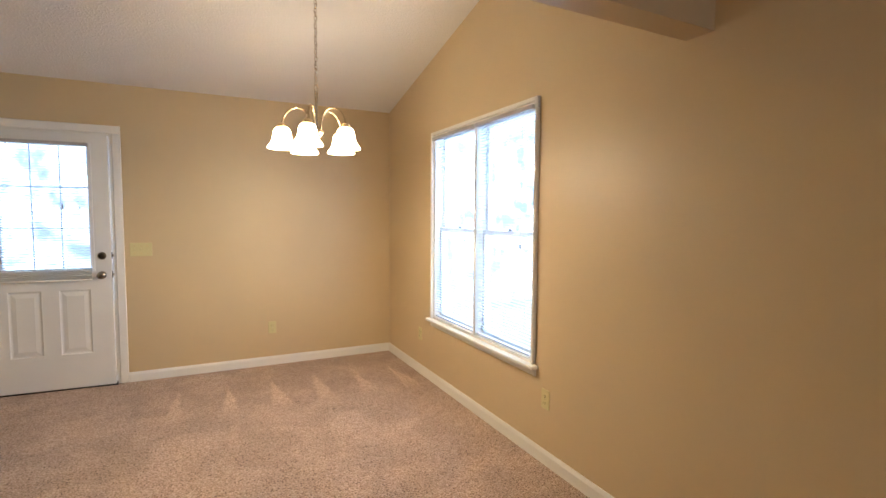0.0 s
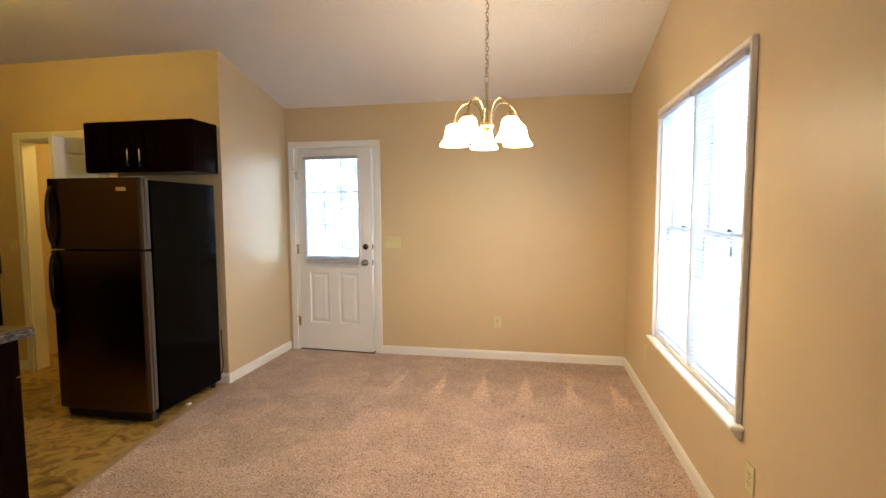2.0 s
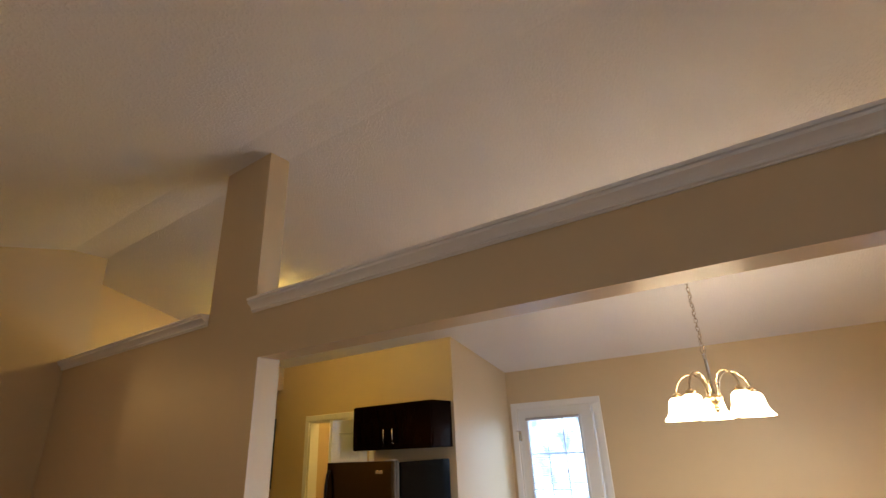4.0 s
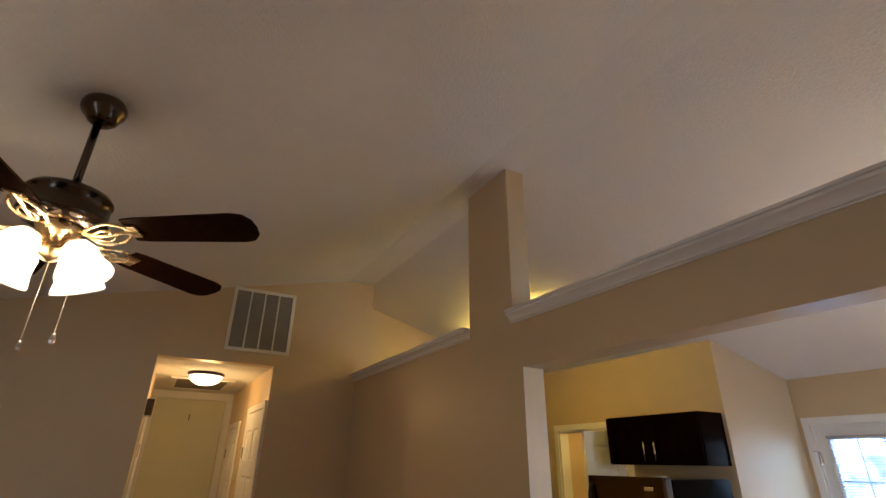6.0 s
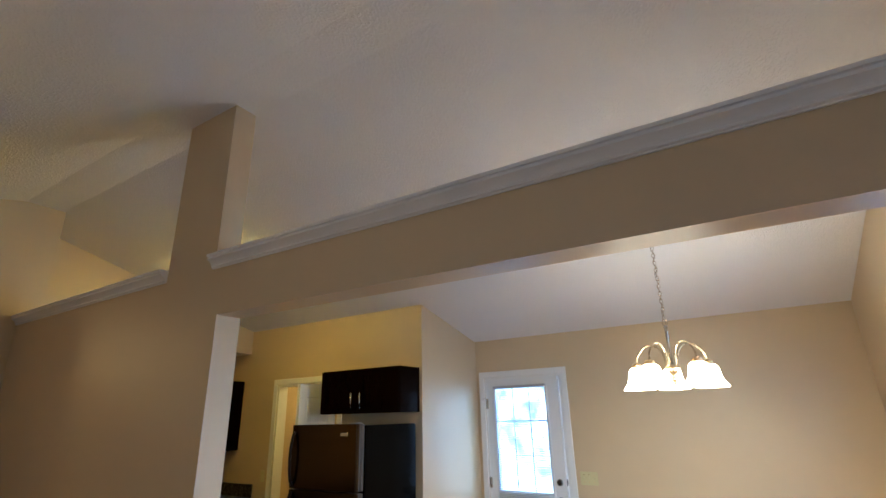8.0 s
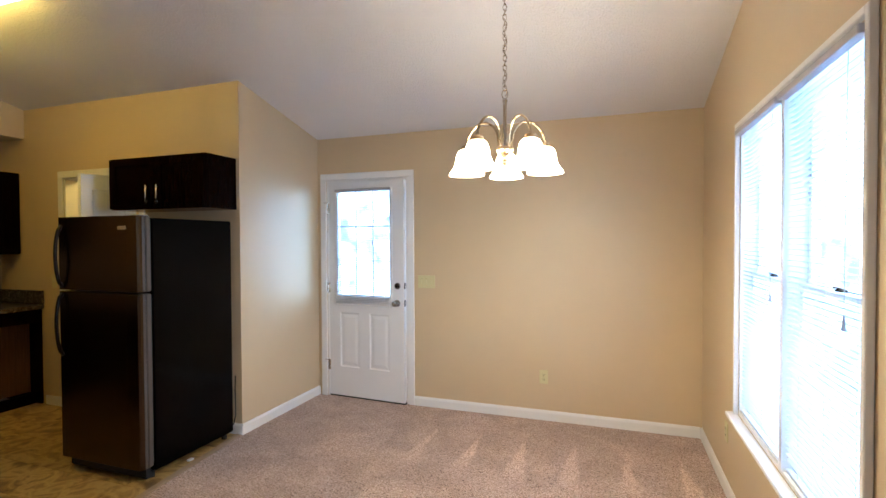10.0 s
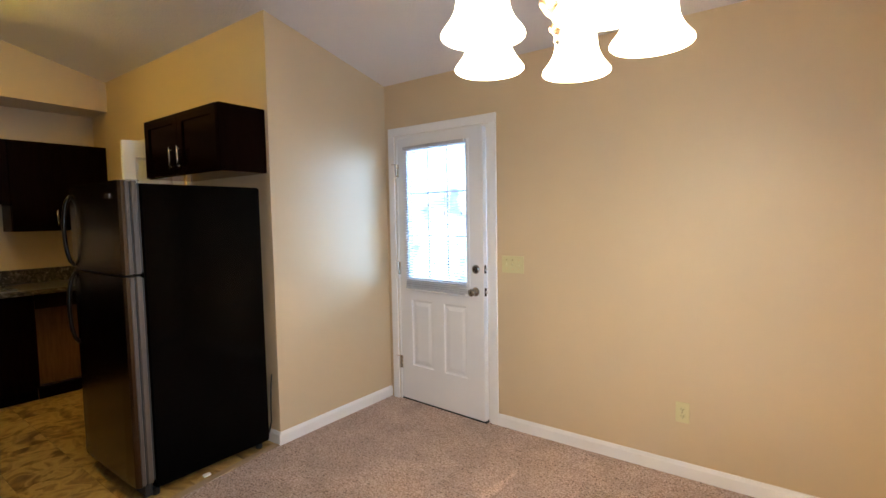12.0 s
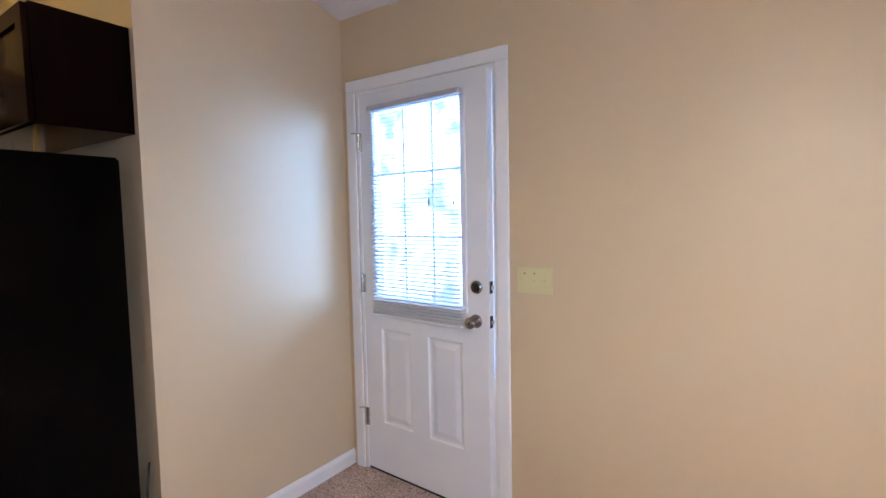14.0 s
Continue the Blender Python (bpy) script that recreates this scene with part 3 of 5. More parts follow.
def panel_door(bm, w, z0, z1, d, holes):
    """A door slab in x 0..w, y 0..d with openings (x0, x1, z0, z1) cut as a grid."""
    xs = sorted({0, w, *[h[0] for h in holes], *[h[1] for h in holes]})
    zs = sorted({z0, z1, *[h[2] for h in holes], *[h[3] for h in holes]})
    for xa, xb in zip(xs, xs[1:]):
        for za, zb in zip(zs, zs[1:]):
            cx, cz = (xa + xb) / 2, (za + zb) / 2
            if not any(h[0] < cx < h[1] and h[2] < cz < h[3] for h in holes):
                bm_box(bm, xa, xb, 0, d, za, zb)
    bmesh.ops.remove_doubles(bm, verts=bm.verts, dist=0.0001)
    seen = {}
    for f in list(bm.faces):
        key = tuple(round(c, 4) for c in f.calc_center_median())
        seen.setdefault(key, []).append(f)
    bmesh.ops.delete(bm, geom=[f for fs in seen.values() if len(fs) > 1 for f in fs], context="FACES")


def raised(bm, x0, x1, z0, z1, y0, y1, w=0.028, back=0.010, rise=0.005):
    """A raised panel filling an opening, moulded on both faces."""
    for face, inward in ((y0, 1), (y1, -1)):
        rings = []
        for off, dep in ((0, 0), (0.006, 0.007), (0.014, back), (0.020, back), (0.020 + w, back - rise)):
            y = face + inward * dep
            rings.append([bm.verts.new(p) for p in ((x0 + off, y, z0 + off), (x1 - off, y, z0 + off), (x1 - off, y, z1 - off), (x0 + off, y, z1 - off))])
        for a, b in zip(rings, rings[1:]):
            for i in range(4):
                bm.faces.new((a[i], a[(i + 1) % 4], b[(i + 1) % 4], b[i]))
        bm.faces.new(rings[-1])


bm = bmesh.new()
bm_box(bm, 0.002, DW + 0.010, 0.004, 0.040, -0.006, DB)
part("sweep", bm, M["gasket"], door, "black rubber door sweep")
lower = [(0.125, 0.335, 0.290, 0.812), (0.448, 0.658, 0.290, 0.812)]
bm = bmesh.new()
panel_door(bm, DW, DB, DT, D, [(GX0, GX1, GZ0, GZ1)] + lower)
part("slab", bm, M["door"], door)
for h in lower:
    bm = bmesh.new()
    raised(bm, *h, 0, D)
    part("panel", bm, M["door"], door)
bm = bmesh.new()
w = 0.030
for x0, x1, z0, z1 in ((GX0 - w, GX1 + w, GZ0 - w, GZ0), (GX0 - w, GX1 + w, GZ1, GZ1 + w), (GX0 - w, GX0, GZ0, GZ1), (GX1, GX1 + w, GZ0, GZ1)):
    bm_box(bm, x0, x1, -0.012, -0.0005, z0, z1)
bev(bm, 0.004)
part("lite_frame", bm, M["door"], door)
for i in range(3):
    for k in range(3):
        x0, x1 = GX0 + (GX1 - GX0) * i / 3, GX0 + (GX1 - GX0) * (i + 1) / 3
        z0, z1 = GZ0 + (GZ1 - GZ0) * k / 3, GZ0 + (GZ1 - GZ0) * (k + 1) / 3
        bm = bmesh.new()
        bm_box(bm, x0 + 0.006, x1 - 0.006, 0.030, 0.034, z0 + 0.006, z1 - 0.006)
        p = part("pane", bm, M["glass"], door)
        p.visible_shadow = False
for i in (1, 2):
    x = GX0 + (GX1 - GX0) * i / 3
    boxpart("muntin", (x - 0.006, x + 0.006, 0.018, 0.026, GZ0, GZ1), M["grille"], door, 0.002)
    z = GZ0 + (GZ1 - GZ0) * i / 3
    boxpart("muntin", (GX0, GX1, 0.0175, 0.0265, z - 0.006, z + 0.006), M["grille"], door, 0.002)


boxpart("sticker", (0.596, 0.606, 0.0275, 0.0290, 1.462, 1.482), M["pewter"], door, 0, "tiny dark sticker on the glass")


def knob_parts(parent, x, z):
    for s in (-1,):
        bm = bmesh.new()
        spin(bm, [(0.001, 0), (0.032, 0), (0.032, 0.004), (0.024, 0.010), (0.012, 0.013), (0.011, 0.030), (0.020, 0.036), (0.027, 0.046), (0.027, 0.056), (0.020, 0.064), (0.001, 0.067)], 20)
        bmesh.ops.rotate(bm, verts=bm.verts, cent=(0, 0, 0), matrix=Matrix.Rotation(radians(90), 3, "X"))
        bmesh.ops.translate(bm, verts=bm.verts, vec=(x, 0, z))
        part("door_knob", bm, M["knob"], parent, "round satin nickel knob", True)


knob_parts(door, 0.740, 0.925)
bm = bmesh.new()
spin(bm, [(0.001, 0), (0.031, 0), (0.031, 0.006), (0.024, 0.013), (0.001, 0.014)], 20)
bm_box(bm, -0.005, 0.005, -0.018, 0.018, 0.013, 0.030)
bmesh.ops.rotate(bm, verts=bm.verts, cent=(0, 0, 0), matrix=Matrix.Rotation(radians(90), 3, "X"))
bmesh.ops.translate(bm, verts=bm.verts, vec=(0.745, 0, 1.083))
part("deadbolt", bm, M["knob"], door, "satin nickel deadbolt with thumb turn")
for z in (0.925, 1.083):
    boxpart("latch_plate", (DW, DW + 0.0015, 0.010, 0.034, z - 0.028, z + 0.028), M["pewter"], door, 0)
    boxpart("latch", (DW + 0.0015, DW + 0.012, 0.015, 0.029, z - 0.010, z + 0.010), M["nickel"], door, 0.002)
for z in (0.30, 1.05, 1.81):
    bm = bmesh.new()
    tube(bm, [(-0.004, -0.008, z - 0.05), (-0.004, -0.008, z + 0.05)], 0.0065, 10)
    bm_box(bm, -0.018, -0.006, -0.0075, -0.0035, z - 0.05, z + 0.05)
    bm_box(bm, 0.000, 0.016, -0.0040, -0.0005, z - 0.05, z + 0.05)
    part("hinge", bm, M["nickel"], door, "satin nickel butt hinge")
for z in (0.35, 1.86):
    bm = bmesh.new()
    tube(bm, [(-0.004, -0.010, z), (-0.035, -0.030, z)], 0.0035, 8)
    part("hinge_stop", bm, M["nickel"], door)


def slat_mesh(length, axis, width=0.025, tilt=0.0):
    bm = bmesh.new()
    rows = []
    for i in range(4):
        u = (i / 3 - 0.5) * width
        c = 0.0018 * (1 - (2 * i / 3 - 1) ** 2)
        ca, sa = math.cos(tilt), math.sin(tilt)
        a, b = u * ca - c * sa, u * sa + c * ca
        rows.append([bm.verts.new((0, a, b) if axis == "x" else (a, 0, b)), bm.verts.new((length, a, b) if axis == "x" else (a, length, b))])
    for r, s in zip(rows, rows[1:]):
        bm.faces.new((r[0], r[1], s[1], s[0]))
    geom = bmesh.ops.extrude_face_region(bm, geom=bm.faces[:])
    bmesh.ops.translate(bm, verts=[g for g in geom["geom"] if isinstance(g, bmesh.types.BMVert)], vec=(0, 0, 0.0007))
    return mesh_of("slat", bm, M["blind"])


blind = thing("door_blind", "white mini blind on the door glass, spare slats stacked", "blind")
blind.matrix_world = pose(*HINGE, 0) @ pose(0, 0, 0, 0, 0, -3.2)
boxpart("headrail", (GX0 - 0.016, GX1 + 0.016, -0.040, -0.0125, 1.958, 1.982), M["rail"], blind, 0.003, "metal headrail, its shade put into the grey")
me = slat_mesh(GX1 - GX0 + 0.016, "x", 0.024, radians(12))
z = 1.948
while z > 1.0:
    piece("slat", me, blind, (GX0 - 0.008, -0.0265, z))
    z -= 0.0205
me2 = slat_mesh(GX1 - GX0 + 0.024, "x", 0.026, radians(11))
me2.materials[0] = M["door"]
for i in range(6):
    piece("slat", me2, blind, (GX0 - 0.012, -0.0265 + (i % 3) * 0.0014, 0.914 + i * 0.0150))
boxpart("bottom_rail", (GX0 - 0.012, GX1 + 0.012, -0.040, -0.0150, 0.890, 0.904), M["door"], blind, 0.003)
bm = bmesh.new()
for x in (GX0 + 0.06, GX1 - 0.06, (GX0 + GX1) / 2):
    tube(bm, [(x, -0.0265, 1.96), (x, -0.0265, 0.90)], 0.0009, 5)
part("ladder_cord", bm, M["blind"], blind)
bm = bmesh.new()
tube(bm, [(GX0 + 0.40, -0.045, 1.955), (GX0 + 0.40, -0.047, 1.50)], 0.0012, 5)
tube(bm, [(GX0 + 0.40, -0.047, 1.50), (GX0 + 0.40, -0.047, 1.46)], [0.003, 0.007], 8)
part("pull_cord", bm, M["rail"], blind)

# ---- twin window ----
win = thing("window_1", "white twin double-hung window with narrow casing, sill and apron", "window", (0, 0, 0), kind="structure")
MY = 2.870
bm = bmesh.new()
c = 0.024
bm_box(bm, EAST - 0.024, EAST - 0.0005, WY0 - c, WY0, WZ0, WZ1 + c)
bm_box(bm, EAST - 0.024, EAST - 0.0005, WY1, WY1 + c, WZ0, WZ1 + c)
bm_box(bm, EAST - 0.024, EAST - 0.0005, WY0, WY1, WZ1, WZ1 + c)
bev(bm, 0.003)
part("casing", bm, M["white"], win)
boxpart("sill", (EAST - 0.055, EAST - 0.0005, WY0 - 0.055, WY1 + 0.055, WZ0 - 0.022, WZ0 - 0.0005), M["white"], win, 0.005)
boxpart("apron", (EAST - 0.014, EAST - 0.0005, WY0 - 0.035, WY1 + 0.035, WZ0 - 0.068, WZ0 - 0.0225), M["white"], win, 0.003)
bm = bmesh.new()
a, b = EAST + 0.0005, EAST + T
bm_box(bm, a, b, WY0, WY0 + 0.016, WZ0, WZ1)
bm_box(bm, a, b, WY1 - 0.016, WY1, WZ0, WZ1)
bm_box(bm, a, b, WY0 + 0.016, WY1 - 0.016, WZ1 - 0.016, WZ1)
bm_box(bm, a, b, WY0 + 0.016, WY1 - 0.016, WZ0, WZ0 + 0.016)
bm_box(bm, EAST - 0.006, b, MY - 0.016, MY + 0.016, WZ0 + 0.016, WZ1 - 0.016)
part("window_frame", bm, M["white"], win)
for y0, y1 in ((WY0 + 0.018, MY - 0.018), (MY + 0.018, WY1 - 0.018)):
    for z0, z1, x in ((WZ0 + 0.018, 1.325, EAST + 0.052), (1.300, WZ1 - 0.018, EAST + 0.078)):
        s = 0.030
        bm = bmesh.new()
        for q in ((y0, y0 + s, z0, z1), (y1 - s, y1, z0, z1), (y0 + s, y1 - s, z0, z0 + s), (y0 + s, y1 - s, z1 - s, z1)):
            bm_box(bm, x, x + 0.024, *q)
        sash = part("sash", bm, M["white"], win)
        bm = bmesh.new()
        bm_box(bm, x + 0.010, x + 0.014, y0 + s, y1 - s, z0 + s, z1 - s)
        p = part("pane", bm, M["glass"], sash)
        p.visible_shadow = False
    bm = bmesh.new()
    spin(bm, [(0.001, 0), (0.018, 0), (0.018, 0.006), (0.010, 0.012), (0.001, 0.013)], 14, (EAST + 0.062, (y0 + y1) / 2, 1.326))
    bm_box(bm, EAST + 0.040, EAST + 0.064, (y0 + y1) / 2 - 0.005, (y0 + y1) / 2 + 0.005, 1.338, 1.345)
    part("sash_lock", bm, M["pewter"], win, "dark metal sash lock")


def mini_blind(y0, y1):
    b = thing("mini_blind", "white mini blind lowered with open slats in the twin window", "blind", (EAST + 0.018, y0, WZ0), "blinds in the twin window")
    ln = y1 - y0
    h = WZ1 - WZ0
    boxpart("headrail", (-0.050, -0.014, -0.004, ln + 0.002, h - 0.044, h - 0.017), M["rail"], b, 0.003, "metal headrail, its shade put into the grey")
    me = slat_mesh(ln - 0.01, "y", 0.025, radians(2))
    z = h - 0.058
    while z > 0.055:
        piece("slat", me, b, (0, 0.005, z))
        z -= 0.0212
    boxpart("bottom_rail", (-0.012, 0.012, 0.004, ln - 0.004, 0.024, 0.038), M["blind"], b, 0.003)
    bm = bmesh.new()
    for y in (0.10, ln / 2, ln - 0.10):
        tube(bm, [(-0.001, y, h - 0.05), (-0.001, y, 0.035)], 0.0009, 5)
    part("ladder_cord", bm, M["blind"], b)
    bm = bmesh.new()
    tube(bm, [(-0.023, 0.12, h - 0.05), (-0.024, 0.125, 0.72)], 0.0012, 5)
    tube(bm, [(-0.024, 0.125, 0.72), (-0.024, 0.125, 0.675)], [0.003, 0.008], 8)
    part("pull_cord", bm, M["rail"], b)
    return b


mini_blind(WY0 + 0.020, MY - 0.020)
mini_blind(MY + 0.020, WY1 - 0.020)

# ---- wall plates ----


def outlet(at, rot):
    o = thing("outlet", "ivory duplex wall outlet with cover plate", "outlet", at)
    o.rotation_euler = (0, 0, rot)
    boxpart("plate", (-0.035, 0.035, -0.006, -0.0004, -0.057, 0.057), M["ivory"], o, 0.002)
    for s in (-1, 1):
        z = s * 0.020
        boxpart("socket", (-0.017, 0.017, -0.0085, -0.0061, z - 0.014, z + 0.014), M["ivory"], o, 0.0015)
        bm = bmesh.new()
        for x in (-0.007, 0.007):
            bm_box(bm, x - 0.0012, x + 0.0012, -0.0092, -0.0086, z - 0.004, z + 0.006)
        bm_box(bm, -0.002, 0.002, -0.0092, -0.0086, z - 0.011, z - 0.007)
        part("slot", bm, M["dark"], o)
    bm = bmesh.new()
    spin(bm, [(0.001, 0), (0.0035, 0), (0.003, 0.0015), (0.001, 0.002)], 10)
    bmesh.ops.rotate(bm, verts=bm.verts, cent=(0, 0, 0), matrix=Matrix.Rotation(radians(90), 3, "X"))
    bmesh.ops.translate(bm, verts=bm.verts, vec=(0, -0.0065, 0))
    part("screw", bm, M["nickel"], o)
    return o


def switch(at, rot, gangs):
    word = {1: "single", 3: "three-gang"}[gangs]
    o = thing("light_switch", f"ivory {word} toggle switch plate on the tan wall", "switch", at)
    o.rotation_euler = (0, 0, rot)
    hw = 0.035 + 0.023 * (gangs - 1)
    boxpart("plate", (-hw, hw, -0.006, -0.0004, -0.057, 0.057), M["ivory"], o, 0.002)
    for g in range(gangs):
        x = (g - (gangs - 1) / 2) * 0.046
        bm = bmesh.new()
        bm_box(bm, x - 0.005, x + 0.005, -0.0075, -0.0061, -0.012, 0.012)
        prism(bm, [(x - 0.0035, -0.0076, -0.006), (x - 0.0035, -0.0076, 0.006), (x - 0.0035, -0.020, 0.011), (x - 0.0035, -0.019, 0.004)], (0.007, 0, 0))
        part("toggle", bm, M["ivory"], o)
        for z in (-0.030, 0.030):
            boxpart("screw", (x - 0.003, x + 0.003, -0.0072, -0.0061, z - 0.003, z + 0.003), M["brass"], o, 0)
    return o


outlet((0.868, NORTH, 0.360), 0)
outlet((EAST, 2.046, 0.380), radians(-90))
outlet((EAST, 3.838, 0.363), radians(-90))
switch((-0.171, NORTH, 1.125), 0, 3)
switch((-3.402, BUMP, 1.137), 0, 1)

# ---- refrigerator ----
fr = thing("refrigerator", "black top-freezer refrigerator with brushed steel doors beside the wall", "refrigerator", (-2.042, 2.775, 0))
FW, FD, FH = 0.718, 0.775, 1.660
bm = bmesh.new()
bm_box(bm, 0.004, FW - 0.004, 0.100, FD, 0.045, FH - 0.012)
bev(bm, 0.008, 2)
part("cabinet", bm, M["black"], fr, "black textured cabinet")
SPL = 1.181
for nm, z0, z1 in (("freezer_door", SPL + 0.006, FH), ("door", 0.085, SPL - 0.006)):
    bm = bmesh.new()
    prism(bm, [(0, 0.014, z0), (0.012, 0.003, z0), (0.10, 0, z0), (FW - 0.10, 0, z0), (FW - 0.012, 0.003, z0), (FW, 0.014, z0), (FW, 0.030, z0), (0, 0.030, z0)], (0, 0, z1 - z0))
    d = part(nm, bm, M["steel"], fr, "brushed steel door front")
    bm = bmesh.new()
    bm_box(bm, 0.001, FW - 0.001, 0.0305, 0.052, z0, z1)
    bm_box(bm, 0.001, FW - 0.001, 0.0595, 0.088, z0, z1)
    bev(bm, 0.004)
    part("door_edge", bm, M["edge"], d, "grey plastic door edge")
    boxpart("edge_groove", (0.008, FW - 0.008, 0.0525, 0.0590, z0 + 0.006, z1 - 0.006), M["gasket"], d, 0, "dark groove in the door edge")
    bm = bmesh.new()
    bm_box(bm, 0.012, FW - 0.012, 0.0885, 0.0995, z0 + 0.01, z1 - 0.01)
    part("gasket", bm, M["gasket"], d)
    za, zb = (z0 + 0.02, z1 - 0.055) if nm == "freezer_door" else (z1 - 0.42, z1 - 0.01)
    bm = bmesh.new()
    k = 14
    pts = []
    for i in range(k + 1):
        u = i / k
        bow = math.sin(math.pi * u) ** 0.45 * 0.042
        pts.append((0.045, 0.001 - bow, za + (zb - za) * u))
    tube(bm, pts, 0.011, 10)
    part("handle", bm, M["handle"], d, "bowed dark grey metal handle", True)
boxpart("kick_grille", (0.02, FW - 0.02, 0.05, 0.085, 0.012, 0.080), M["gasket"], fr, 0.003)
boxpart("hinge_cover", (FW - 0.12, FW - 0.05, 0.05, 0.12, FH, FH + 0.009), M["louver"], fr, 0.004, "pale grey hinge cover")
boxpart("badge", (FW - 0.165, FW - 0.090, -0.005, 0.001, FH - 0.088, FH - 0.064), M["nickel"], fr, 0.0022)
for x in (0.05, FW - 0.05):
    for y in (0.11, FD - 0.05):
        bm = bmesh.new()
        spin(bm, [(0.02, 0), (0.02, 0.03), (0.012, 0.03), (0.012, 0.046)], 12, (x, y, 0.0), True)
        part("foot", bm, M["gasket"], fr)
cord = thing("power_cord", "black appliance power cord hanging behind the refrigerator", "cord")
bm = bmesh.new()
pts = [(-1.345, 3.592, 0.46), (-1.335, 3.575, 0.36), (-1.318, 3.560, 0.26), (-1.312, 3.555, 0.17), (-1.325, 3.545, 0.10), (-1.345, 3.525, 0.075), (-1.37, 3.51, 0.10), (-1.38, 3.502, 0.16)]
tube(bm, pts, 0.0045, 8)
part("cord", bm, M["cord"], cord, smooth=True)

pad = thing("floor_pad", "small white plastic pad on the floor beside the refrigerator", "pad", (-1.312, 3.13, 0.004))
boxpart("pad", (-0.014, 0.014, -0.02, 0.02, 0, 0.012), M["white"], pad, 0.003)

# ---- cabinets ----


def shaker(parent, x0, x1, z0, z1, y, handle_x, handle_z, facing=-1, axis="x", vertical=True):
    """A framed cabinet door on a face at y (or x), with a bar handle as its part."""
    t = 0.019 * facing
    f = 0.055

    def put(bm, a0, a1, d0, d1, b0, b1):
        d0, d1 = sorted((d0, d1))
        bm_box(bm, a0, a1, d0, d1, b0, b1) if axis == "x" else bm_box(bm, d0, d1, a0, a1, b0, b1)

    bm = bmesh.new()
    for q in ((x0, x0 + f, z0, z1), (x1 - f, x1, z0, z1), (x0 + f, x1 - f, z0, z0 + f), (x0 + f, x1 - f, z1 - f, z1)):
        put(bm, q[0], q[1], y + 0.001 * facing, y + t, q[2], q[3])
    put(bm, x0 + f, x1 - f, y + 0.001 * facing, y + t * 0.5, z0 + f, z1 - f)
    d = part("door", bm, M["cab"], parent)
    if handle_x is None:
        return d
    bm = bmesh.new()
    o = y + t + 0.028 * facing
    q = lambda a, dd, b: (a, dd, b) if axis == "x" else (dd, a, b)
    h0, h1 = handle_z
    tube(bm, [q(handle_x, o, h0), q(handle_x, o, h1)], 0.0055, 8)
    for z in (h0 + 0.018, h1 - 0.018):
        tube(bm, [q(handle_x, y + t, z), q(handle_x, o, z)], 0.0045, 8)
    part("handle", bm, M["nickel"], d, "satin nickel bar pull", True)
    return d


c1 = thing("wall_cabinet", "espresso wood wall cabinet with two doors above the refrigerator", "cabinet", (-2.262, 3.31, 1.740))
CW, CH = 0.935, 0.392
boxpart("box", (0, CW, 0.0, BUMP - 3.31 - 0.001, 0, CH), M["cab"], c1, 0.002)
shaker(c1, 0.006, CW / 2 - 0.003, 0.006, CH - 0.008, 0, CW / 2 - 0.055, (0.035, 0.175))
shaker(c1, CW / 2 + 0.003, CW - 0.006, 0.006, CH - 0.008, 0, CW / 2 + 0.050, (0.035, 0.175))

KF = -3.862


def wall_unit(name, y0, y1, z0, doors, label):
    c = thing(name, label, "cabinet", (KWEST + 0.001, y0, z0), "wall cabinets along the kitchen side wall")
    h = 2.145 - z0
    w = KF - KWEST - 0.021
    boxpart("box", (0, w, 0, y1 - y0, 0, h), M["cab"], c, 0.002)
    n = doors
    for i in range(n):
        a, b = (y1 - y0) * i / n + 0.003, (y1 - y0) * (i + 1) / n - 0.003
        hx = b - 0.05 if i % 2 == 0 else a + 0.05
        shaker(c, a, b, 0.004, h - 0.004, w, hx, (0.05, 0.18), 1, "y")
    return c


wall_unit("wall_cabinet", 2.900, 3.608, 1.385, 2, "tall espresso wood wall cabinet with two doors above the counter")
wall_unit("wall_cabinet", 2.080, 2.898, 1.610, 2, "short espresso wood wall cabinet above the sink")
wall_unit("wall_cabinet", 1.290, 2.078, 1.385, 2, "tall espresso wood wall cabinet near the dividing wall")

c2 = thing("wall_cabinet", "espresso wood wall cabinet on the back of the dividing wall", "cabinet", (-2.010, DIV_N + 0.001, 1.365))
boxpart("box", (0, 0.850, 0, 0.300, 0, 0.755), M["cab"], c2, 0.002)
shaker(c2, 0.004, 0.422, 0.004, 0.751, 0.300, 0.375, (0.05, 0.18), 1)
shaker(c2, 0.428, 0.846, 0.004, 0.751, 0.300, 0.475, (0.05, 0.18), 1)


